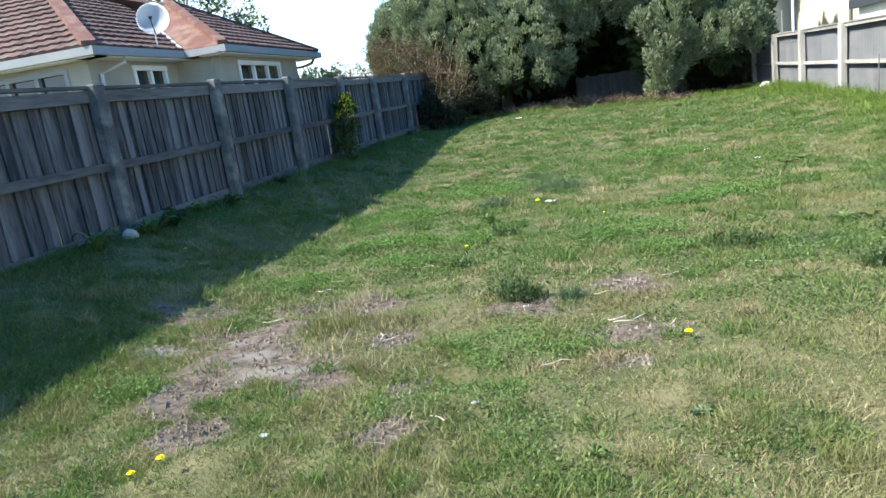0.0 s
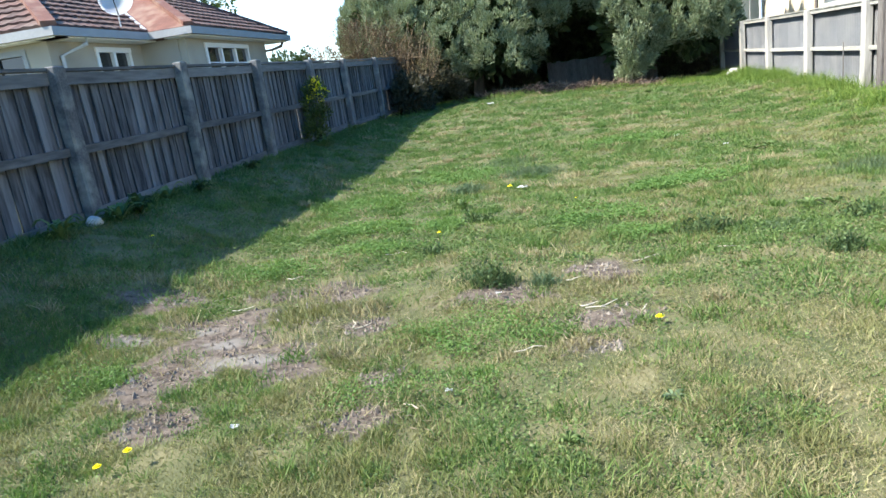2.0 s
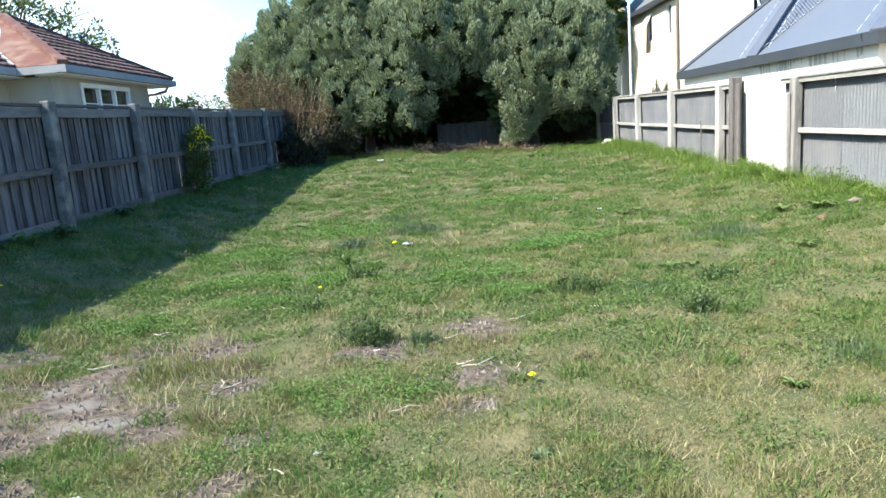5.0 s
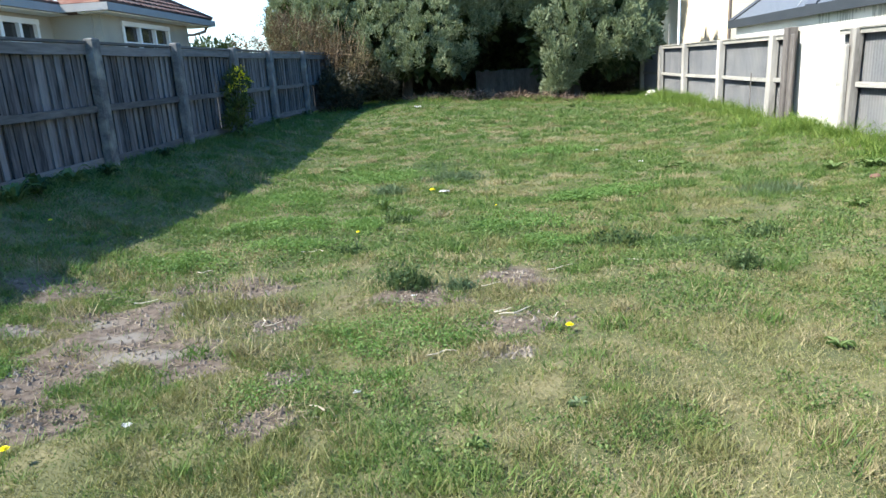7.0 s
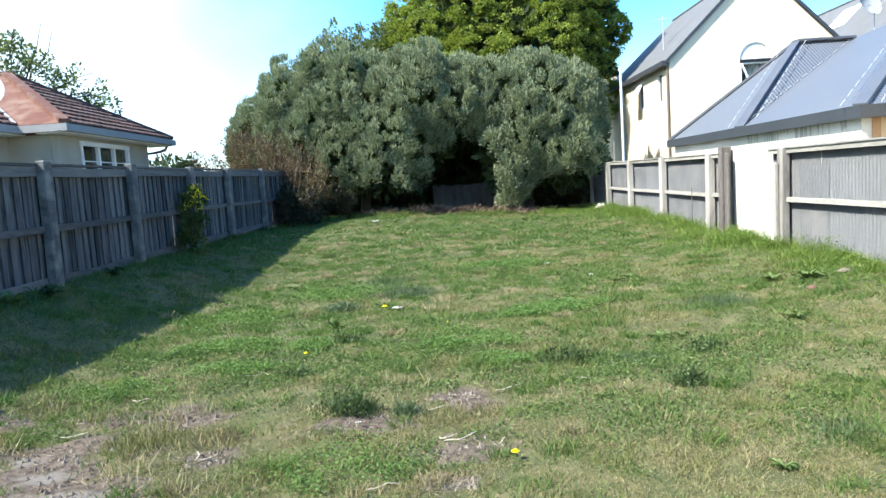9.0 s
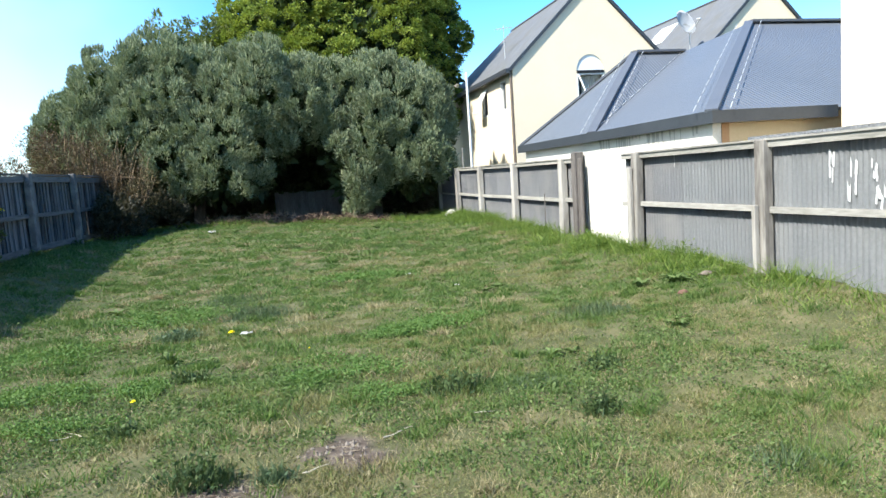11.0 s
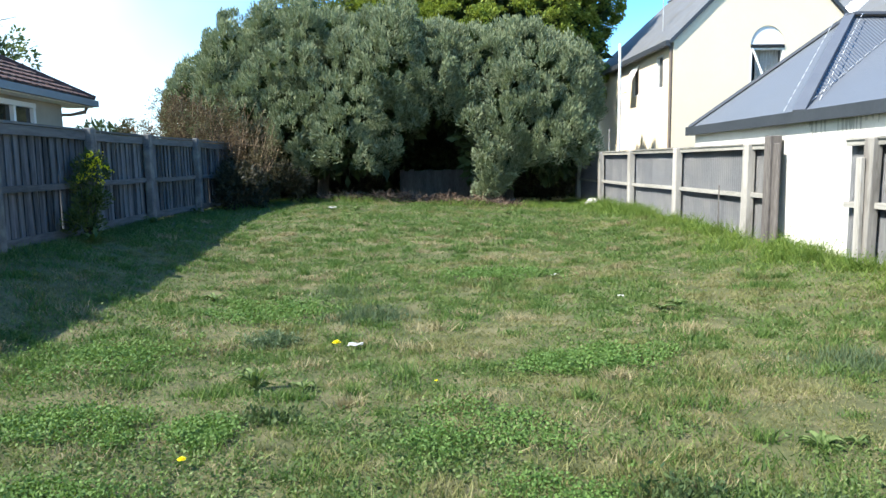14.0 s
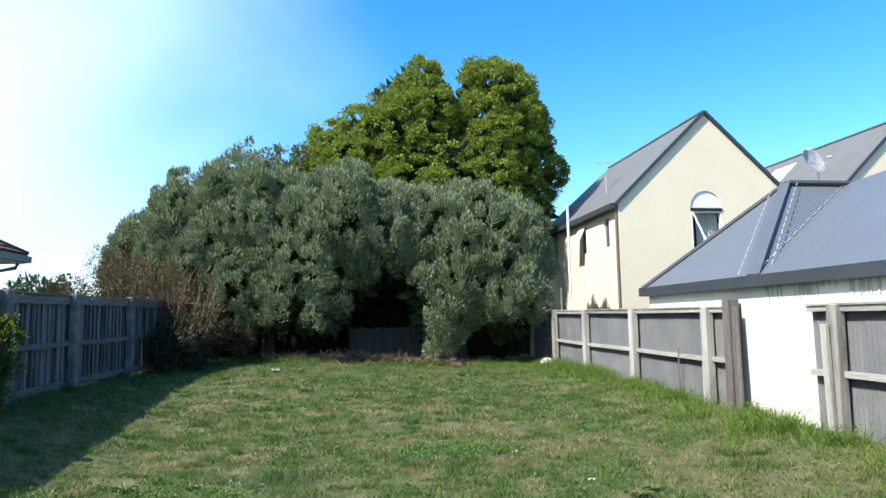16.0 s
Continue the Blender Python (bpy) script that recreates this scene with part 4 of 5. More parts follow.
def casement(w, lights, put, paint=WHITE_PAINT):
    """A window of several lights; put turns (along, out, up) spans into a box."""
    t = 0.07
    bm = boxed(put((w[0] - 0.06, w[1] + 0.06), (-0.1, 0.04), (w[2] - 0.05, w[2] + t)), put((w[0] - 0.06, w[1] + 0.06), (-0.1, 0.04), (w[3] - t, w[3] + 0.05)))
    span = (w[1] - w[0]) / lights
    for i in range(lights + 1):
        box(bm, *put((w[0] + i * span - t * 0.7, w[0] + i * span + t * 0.7), (-0.1, 0.03), (w[2] + t, w[3] - t)))
    win = part("window", bm, paint, bungalow, "painted timber casement window")
    for i in range(lights):
        inner = (w[0] + i * span + 0.03, w[0] + (i + 1) * span - 0.03)
        part("pane", boxed(put(inner, (-0.075, -0.065), (w[2] + 0.04, w[3] - 0.04))), DARK_GLASS, win, "dark window pane")
        part("glazing_bar", boxed(put(inner, (-0.06, -0.03), (w[2] + 0.60, w[2] + 0.63))), paint, win)


def on_side(x):
    return lambda along, out, up: ((x + out[0], along[0], up[0]), (x + out[1], along[1], up[1]))


casement(W1, 3, on_side(PX))
casement(W2, 2, on_side(WX))
# grey in place of white paints eave shade onto this front frame
casement(W3, 3, lambda along, out, up: ((along[0], WY - out[1], up[0]), (along[1], WY - out[0], up[1])), GUTTER_AND_SHADE_GREY)

roof_dish = thing("roof_satellite_dish", (-10.36, 15.8, HZ + 0.06), "pale grey satellite dish on mast above tiled roof", "satellite dish")
dish_parts(roof_dish, (-10.30, 15.80, HZ + 0.77), (0.42, -0.84, 0.36), 0.86, (-10.36, 15.85, HZ + 0.06))

# ---- boards at the back, under the trees ----
back_fence = thing("back_fence", (1, 27.2, gz(1, 27)), "dim grey board fence under the trees", "fence")
for k in range(16):
    r = random.Random(k)
    x = -0.3 + k * 0.172
    part("board", boxed(((x, 27.2, 0.2), (x + 0.17, 27.225, 1.45 + r.uniform(-0.04, 0.04)))), DARK_BOARD, back_fence)
part("rail", boxed(((-0.3, 27.225, 1.1), (2.45, 27.27, 1.18))), DARK_BOARD, back_fence)


# ---- trees and hedge ----
def crown_points(blobs, count, keep=None, seed=1, back_share=0.35, inner=0.80):
    """Clump middles and outward ways spread over the skin of joined ellipsoids."""
    r = np.random.RandomState(seed)
    area = np.array([(b[3] * b[4] + b[4] * b[5] + b[3] * b[5]) for b in blobs])
    pts, ways = [], []
    blobs = np.array(blobs, dtype=float)
    while len(pts) < count:
        i = r.choice(len(blobs), p=area / area.sum())
        d = r.normal(size=3)
        d /= np.linalg.norm(d)
        if d[1] > 0.35 and r.rand() > back_share:
            continue
        c, rad = blobs[i, :3], blobs[i, 3:]
        p = c + d * rad * (r.uniform(inner, 1.0) + 0.10 * math.sin(d[0] * 9 + i) * math.cos(d[2] * 8 + 2 * i))
        lev = (((p - blobs[:, :3]) / blobs[:, 3:]) ** 2).sum(1)
        lev[i] = 9
        if lev.min() < 0.62 or p[2] < gz(p[0], p[1]) + 0.15:
            continue
        if keep and not keep(p):
            continue
        pts.append(p)
        ways.append(d / rad / np.linalg.norm(d / rad))
    return np.array(pts), np.array(ways)


def lobed(blobs, count, size, keep=None, seed=1, tall=1.15):
    """Breaks a crown up into many smaller lobes over its skin."""
    p, w = crown_points(blobs, count, keep, seed, 0.5, 0.78)
    r = np.random.RandomState(seed + 500)
    s = r.uniform(size[0], size[1], count)
    return [(*(a - b * q * 0.25), q, q, q * tall) for a, b, q in zip(p, w, s)]


def clumps(pts, ways, per, radius, length, width, up=0.5, spread=0.6, flat=1.0):
    """Leaves round each clump, pointing outwards and up."""
    n = len(pts)
    base = np.repeat(pts, per, 0)
    out = np.repeat(ways, per, 0)
    size = np.repeat(rng.uniform(0.65, 1.25, n), per)[:, None]
    off = rng.normal(size=base.shape)
    off = unit(off) * rng.uniform(0.2, 1.0, (len(base), 1)) ** 0.5
    off[:, 2] *= flat
    base = base + off * radius * size
    way = unit(out * 0.5 + off * 0.7 + np.array([0, 0, up]) + rng.normal(size=base.shape) * spread * 0.5)
    ln = length * rng.uniform(0.6, 1.3, len(base))
    return leaves(base, way, ln, width * rng.uniform(0.7, 1.3, len(base)))


def leaf_part(name, quads_, material, parent, label=""):
    me = polygons(name, quads_, 4)
    me.materials.append(material)
    return part(name, me, None, parent, label)


def limb_path(r, a, b, bends=4, wander=0.25):
    a, b = Vector(a), Vector(b)
    out = [a]
    for i in range(1, bends):
        p = a.lerp(b, i / bends)
        out.append(p + Vector((r.uniform(-1, 1), r.uniform(-1, 1), r.uniform(-0.5, 0.5))) * wander)
    return out + [b]


def limbs(parent, root, targets, radius, seed, name="limb"):
    for k, tgt in enumerate(targets):
        r = random.Random(seed + k)
        pts = limb_path(r, root, tgt, 5, 0.22)
        part(name, tube(bmesh.new(), pts, [radius * (1 - 0.85 * i / (len(pts) - 1)) for i in range(len(pts))], 7), BARK, parent)


def hollow(p):
    """The dark arch under the hedge, and the gap below its skirts."""
    x, y, z = p
    if ((x - 1.0) / 1.05) ** 2 + ((z - 1.3) / 1.9) ** 2 < 1 and y < 26.5:
        return False
    if x < 0.6 and z < 1.50 + 0.70 * float(step(-x, 2.4, 4.0)) + 0.30 * math.sin(x * 2.6 + 0.6) and y < 26.5:
        return False
    if 2.8 < x < 6.5 and z < 1.25 + 0.3 * math.sin(x * 4.0) and y < 26:
        return False
    if 1.6 < x <= 2.8 and z < 0.5 and y < 25:
        return False
    return True


hedge_left = thing("olive_shrub_tree", (-2.9, 25.2, gz(-2.9, 25.2)), "broad silvery grey-green evergreen shrub tree with drooping skirt", "tree", "evergreen shrubs")
LB = [(-3.1, 25.3, 4.0, 2.5, 2.4, 2.90), (-4.9, 25.4, 3.75, 1.7, 2.2, 2.35), (-0.8, 24.9, 4.0, 1.8, 2.2, 2.35), (-6.2, 25.6, 3.35, 1.25, 1.8, 1.55), (-6.7, 25.8, 3.7, 0.8, 1.3, 1.15), (-2.2, 23.9, 2.7, 2.0, 1.4, 1.45), (-4.6, 24.2, 2.7, 1.3, 1.2, 1.2), (0.8, 25.0, 4.3, 1.35, 1.9, 1.35)]
LL = lobed(LB, 265, (0.34, 0.78), hollow, 3, 0.95)
pts, ways = crown_points(LL, 2700, hollow, 3, 0.25)
leaf_part("crown", clumps(pts, ways, 96, 0.15, 0.125, 0.030, 1.0, 0.45, 1.4), SILVER_LEAF, hedge_left, "silvery grey-green leaf clumps")
# big dark leaves inside the crown: they block light and paint its inner shade
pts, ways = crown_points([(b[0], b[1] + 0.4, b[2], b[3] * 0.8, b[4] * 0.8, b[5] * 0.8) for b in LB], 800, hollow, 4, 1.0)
leaf_part("inner_foliage", clumps(pts, ways, 16, 0.4, 0.42, 0.20, 0.2, 0.9), DARK_LEAF, hedge_left, "dark filler leaves standing in for shade inside the crown")
part("trunk", tube(bmesh.new(), [(-2.9, 25.4, 0.1), (-2.8, 25.4, 1.2), (-2.6, 25.3, 2.4)], [0.24, 0.19, 0.15], 9), BARK, hedge_left)
limbs(hedge_left, (-2.7, 25.35, 1.6), [(-5.0, 25.2, 3.4), (-3.8, 24.2, 3.6), (-1.2, 24.4, 3.8), (-0.4, 25.2, 4.2), (-2.4, 25.8, 5.2), (-4.6, 26.2, 4.2)], 0.11, 20)

hedge_right = thing("olive_shrub_tree", (3.4, 24.6, gz(3.4, 24.6)), "silvery grey-green evergreen shrub tree beside iron fence", "tree", "evergreen shrubs")
RB = [(3.4, 24.6, 3.6, 1.95, 2.0, 2.1), (4.5, 24.5, 3.5, 1.3, 1.6, 1.95), (2.6, 23.8, 2.5, 1.1, 1.2, 1.5), (4.3, 23.7, 2.5, 1.2, 1.2, 1.4), (2.0, 24.8, 4.2, 1.35, 1.8, 1.4), (2.35, 23.4, 1.5, 0.30, 0.4, 0.55)]
RL = lobed(RB, 140, (0.34, 0.72), hollow, 5, 0.95)
pts, ways = crown_points(RL, 1550, hollow, 5, 0.25)
leaf_part("crown", clumps(pts, ways, 96, 0.15, 0.125, 0.030, 1.0, 0.45, 1.4), SILVER_LEAF, hedge_right, "silvery grey-green leaf clumps")
# dark filler leaves again, the crown's inner shade put into their colour
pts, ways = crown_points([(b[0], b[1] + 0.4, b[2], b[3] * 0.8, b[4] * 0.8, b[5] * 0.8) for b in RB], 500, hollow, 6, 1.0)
leaf_part("inner_foliage", clumps(pts, ways, 16, 0.4, 0.42, 0.20, 0.2, 0.9), DARK_LEAF, hedge_right, "dark filler leaves standing in for shade inside the crown")
part("trunk", tube(bmesh.new(), [(3.2, 24.8, 0.1), (3.25, 24.8, 1.2), (3.4, 24.7, 2.4)], [0.22, 0.17, 0.13], 9), BARK, hedge_right)
limbs(hedge_right, (3.3, 24.75, 1.5), [(2.2, 24.4, 3.4), (4.8, 24.4, 3.4), (3.4, 24.2, 4.2), (4.6, 25.2, 4.6)], 0.10, 40)

tall_tree = thing("broadleaf_tree", (4.2, 31.5, gz(4.2, 31.5)), "tall dense yellow-green broadleaf tree behind the shrubs", "tree")
TB = [(2.5, 31.0, 9.4, 2.0, 2.4, 2.75), (5.75, 30.6, 9.35, 1.9, 2.2, 2.8), (6.5, 31.0, 8.2, 1.75, 2.2, 2.6), (0.6, 30.6, 7.8, 2.1, 2.2, 2.2), (3.6, 29.6, 7.0, 3.0, 2.0, 2.8), (-0.7, 31.2, 7.6, 1.3, 1.7, 1.9), (6.1, 30.3, 5.4, 1.7, 1.6, 2.4), (1.0, 29.6, 5.6, 2.2, 1.8, 2.0)]
TL = lobed(TB, 210, (0.5, 0.95), None, 8)
pts, ways = crown_points(TL, 2500, None, 8, 0.25)
leaf_part("crown", clumps(pts, ways, 84, 0.25, 0.12, 0.068, 0.15, 0.8, 0.7), TREE_LEAF, tall_tree, "yellow-green spring leaves")
# dark core leaves that stand for the shade within this crown
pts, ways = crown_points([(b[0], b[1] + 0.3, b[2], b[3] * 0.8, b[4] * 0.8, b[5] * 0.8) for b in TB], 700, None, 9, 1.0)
leaf_part("inner_foliage", clumps(pts, ways, 16, 0.5, 0.5, 0.26, 0.1, 0.9), DARK_LEAF, tall_tree, "dark filler leaves standing in for shade inside the crown")
part("trunk", tube(bmesh.new(), [(4.2, 31.5, 0), (4.1, 31.4, 3), (4.2, 31.2, 6), (4.0, 31.1, 9)], [0.42, 0.34, 0.26, 0.12], 10), BARK, tall_tree)
limbs(tall_tree, (4.15, 31.3, 3.5), [(1.0, 30.6, 7.4), (6.6, 30.8, 7.2), (2.6, 31.0, 10.0), (5.8, 30.6, 10.2), (-1.0, 31.0, 6.4)], 0.18, 60)


# dense dark filler, added to close the back under the trees like deep shade
thicket = thing("filler_thicket", (1.0, 29.0, gz(1, 29)), "dense dark green filler foliage added to block the sky behind the shrubs", "shrub", kind="stuff")
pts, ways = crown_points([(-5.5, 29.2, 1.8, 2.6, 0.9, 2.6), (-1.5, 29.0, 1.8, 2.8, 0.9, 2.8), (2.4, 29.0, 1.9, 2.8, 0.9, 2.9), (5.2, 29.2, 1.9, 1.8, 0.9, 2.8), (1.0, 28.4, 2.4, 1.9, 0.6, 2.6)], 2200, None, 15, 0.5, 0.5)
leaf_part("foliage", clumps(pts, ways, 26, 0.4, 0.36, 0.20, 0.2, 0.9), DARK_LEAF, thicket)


def airy_tree(at, blobs, count, per, leaf, seed, label, material, tips=14, radius=0.3):
    t = thing("airy_tree", at, label, "tree")
    r = random.Random(seed)
    top = max(b[2] for b in blobs)
    part("trunk", tube(bmesh.new(), [at, (at[0] + 0.1, at[1], top * 0.5), (at[0], at[1] + 0.1, top)], [0.22, 0.15, 0.05], 8), BARK, t)
    for k in range(tips):
        b = blobs[k % len(blobs)]
        a = r.uniform(0, 2 * math.pi)
        e = (b[0] + math.cos(a) * b[3] * r.uniform(0.4, 0.9), b[1] + math.sin(a) * b[4] * 0.6, b[2] + b[5] * r.uniform(0.1, 1.05))
        part("limb", tube(bmesh.new(), limb_path(r, (at[0], at[1], top * r.uniform(0.4, 0.75)), e, 5, 0.2), [0.07, 0.055, 0.04, 0.03, 0.02, 0.01], 5), BARK, t)
    p, w = crown_points(blobs, count, None, seed, 0.8, 0.35)
    leaf_part("crown", clumps(p, w, per, radius, leaf, leaf * 0.45, 0.2, 0.9), material, t, "loose small spring leaves")
    return t


airy_tree((-2.2, 30.5, 0.3), [(-2.4, 30.5, 7.4, 1.3, 1.4, 1.5), (-3.9, 30.5, 7.2, 1.1, 1.2, 1.7)], 240, 26, 0.17, 71, "thin young tree with upright leafy shoots", FAR_LEAF, 26, 0.22)
airy_tree((-16.5, 26, 0.2), [(-16.5, 26, 6.6, 2.6, 2.2, 2.0), (-19.5, 26, 7.4, 2.4, 2.2, 2.4), (-14.0, 27, 5.6, 1.4, 1.4, 1.3)], 330, 30, 0.18, 72, "loose spring tree behind the tiled roof", FAR_LEAF, 30, 0.3)
airy_tree((-12.6, 33, 0.2), [(-12.6, 33, 2.6, 1.5, 1.5, 1.1)], 110, 40, 0.20, 73, "small dark green tree beyond the bungalow", DARK_LEAF, 10, 0.3)
airy_tree((-10.2, 38, 0.2), [(-10.2, 38, 2.9, 1.5, 1.5, 1.3), (-8.0, 38, 3.0, 1.3, 1.3, 1.2)], 160, 40, 0.20, 74, "distant small green garden tree", FAR_LEAF, 10, 0.3)

# the brown shrub that leans over the fence end
brown = thing("twiggy_shrub", (-5.6, 21.6, gz(-5.6, 21.6)), "twiggy reddish-brown shrub leaning over end of fence", "shrub")
BB = [(-5.9, 22.4, 2.75, 1.1, 1.0, 0.80), (-5.1, 22.2, 2.65, 1.0, 0.9, 0.80), (-7.0, 22.8, 2.45, 0.9, 0.9, 0.65), (-4.3, 21.8, 1.95, 0.85, 0.8, 0.75)]
pts, ways = crown_points(lobed(BB, 54, (0.2, 0.5), None, 11), 620, None, 11, 0.6, 0.2)
leaf_part("foliage", clumps(pts, ways, 30, 0.20, 0.065, 0.026, 0.5, 0.8), BROWN_LEAF, brown, "small reddish-brown leaves")
bm = bmesh.new()
r = random.Random(5)
for k in range(150):
    b = BB[k % 4]
    a = r.uniform(0, 2 * math.pi)
    s = (b[0] + r.uniform(-0.3, 0.3), b[1], gz(b[0], b[1]))
    e = (b[0] + math.cos(a) * b[3] * r.uniform(0.5, 1.15), b[1] + math.sin(a) * b[4], b[2] + b[5] * r.uniform(0.1, 1.25))
    tube(bm, limb_path(r, s, e, 4, 0.12), [0.018, 0.014, 0.010, 0.007, 0.004], 3)
tagged(part("twig_mass", bm, TWIG, brown), kind="stuff")
for k, (a, b) in enumerate((((-5.0, 21.6, 1.9), (-3.6, 21.0, 1.62)), ((-4.9, 21.8, 2.3), (-3.5, 21.3, 2.05)), ((-4.7, 21.4, 1.2), (-3.9, 20.8, 1.75)))):
    part("hanging_branch", tube(bmesh.new(), limb_path(random.Random(90 + k), a, b, 5, 0.08), [0.022, 0.02, 0.017, 0.013, 0.009, 0.005], 6), TWIG, brown, "bare pale branch")

# low growth at the fence end and in front of the hedge, darkened for shade
dark = thing("shade_tinted_undergrowth", (-4.4, 21.8, gz(-4.4, 21.8)), "low brown-green undergrowth with its shade put into the leaf colour", "shrub", kind="stuff")
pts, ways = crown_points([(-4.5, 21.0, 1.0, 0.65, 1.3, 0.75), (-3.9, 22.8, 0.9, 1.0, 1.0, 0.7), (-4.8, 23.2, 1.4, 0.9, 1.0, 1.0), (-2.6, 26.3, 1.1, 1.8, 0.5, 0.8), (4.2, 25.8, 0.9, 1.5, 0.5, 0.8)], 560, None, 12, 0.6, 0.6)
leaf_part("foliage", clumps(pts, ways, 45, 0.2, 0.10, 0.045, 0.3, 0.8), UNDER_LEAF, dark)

# heap of dead prunings along the foot of the hedge
heap = thing("prunings_heap", (0.3, 23.0, gz(0.3, 23)), "low heap of dead reddish prunings below the hedge", "debris", kind="stuff")
n = 5200
hx = rng.uniform(-2.6, 3.3, n)
hy = 23.2 - 0.10 * hx + rng.normal(size=n) * 0.28
hh = 0.24 * np.exp(-((hy - 23.2 + 0.10 * hx) / 0.4) ** 2) * (0.35 + field(hx, hy, 0.6, 4))
base = np.stack([hx, hy, ground_z(hx, hy) + rng.uniform(0, 1, n) * hh], 1)
way = rng.normal(size=(n, 3))
way[:, 2] = np.abs(way[:, 2]) * 0.35
me = polygons("sticks", leaves(base, unit(way), rng.uniform(0.10, 0.36, n), rng.uniform(0.008, 0.03, n)), 4)
me.materials.append(surface("dead_prunings", (0.06, 0.038, 0.027), (0.23, 0.165, 0.118), 1.3, 10, 0.95, 0, island=0.8))
part("sticks", me, None, heap)

# slender bush with yellow flowers against the left fence
bush = thing("yellow_flowered_bush", (-5.02, 13.55, gz(-5, 13.55)), "slender bush with yellow flowers growing against the fence", "shrub")
pts, ways = crown_points([(-5.0, 13.55, 1.20, 0.20, 0.30, 0.50), (-5.0, 13.75, 1.55, 0.18, 0.30, 0.32), (-4.98, 13.3, 0.78, 0.20, 0.30, 0.30)], 110, None, 14, 1.0, 0.4)
leaf_part("foliage", clumps(pts, ways, 24, 0.10, 0.075, 0.026, 0.6, 0.7), BUSH_LEAF, bush, "small olive green leaves")
sel = rng.choice(np.nonzero(pts[:, 2] > 1.30)[0], 36)
leaf_part("flowers", clumps(pts[sel] + np.array([0.06, 0, 0.04]), ways[sel], 7, 0.05, 0.045, 0.03, 0.5, 0.9), YELLOW, bush, "small yellow flowers")["kind"] = "stuff"
bm = bmesh.new()
for k in range(16):
    r = random.Random(k)
    tube(bm, limb_path(r, (-5.02 + r.uniform(-0.05, 0.05), 13.55, gz(-5, 13.55) - 0.03), (-5.0 + r.uniform(-0.15, 0.15), 13.6 + r.uniform(-0.25, 0.3), r.uniform(1.0, 1.85)), 4, 0.04), [0.012, 0.010, 0.008, 0.006, 0.004], 4)
part("stems", bm, BARK, bush)


# ---- lawn ----
def scatter(n, x0, x1, y0, y1):
    return rng.uniform(x0, x1, n), rng.uniform(y0, y1, n)


def dryness(x, y):
    return 0.42 * field(x, y, 1.5, 5) + 0.38 * field(x, y, 0.42, 6) + 0.20 * field(x, y, 0.13, 7) + 0.10 * step(x, 0.5, 2.5) * (1 - step(y, 7, 11)) + 0.035 * (1 - step(y, 4, 6.5))


CLOVER_SPOTS = [(-2.0, 5.95, 0.55, 0.30), (-2.75, 5.45, 0.5, 0.25), (-0.72, 3.78, 0.56, 0.42), (-2.6, 8.4, 0.75, 0.7), (0.20, 6.6, 0.62, 0.42), (1.26, 8.04, 0.62, 0.36), (-2.2, 6.9, 0.7, 0.4), (-1.6, 10.2, 0.8, 0.6), (1.0, 12.2, 0.9, 0.5), (-1.44, 6.8, 0.35, 0.3), (-3.0, 3.35, 0.4, 0.3), (-1.0, 3.0, 0.5, 0.2), (0.45, 5.9, 0.35, 0.3)]


def clover_at(x, y):
    out = np.zeros_like(x)
    for cx, cy, rx, ry in CLOVER_SPOTS:
        d = np.sqrt(((x - cx) / rx) ** 2 + ((y - cy) / ry) ** 2) + (field(x, y, 0.25, 3) - 0.5) * 0.9
        out = np.maximum(out, 1 - step(d, 0.3, 1.15))
    return out


def shade_class(x, y):
    """Which of the lawn's grasses grows at a place: a noise value from 0 to 1."""
    return 0.34 * field(x, y, 1.3, 0) + 0.40 * field(x, y, 0.36, 4) + 0.26 * field(x, y, 0.12, 6)


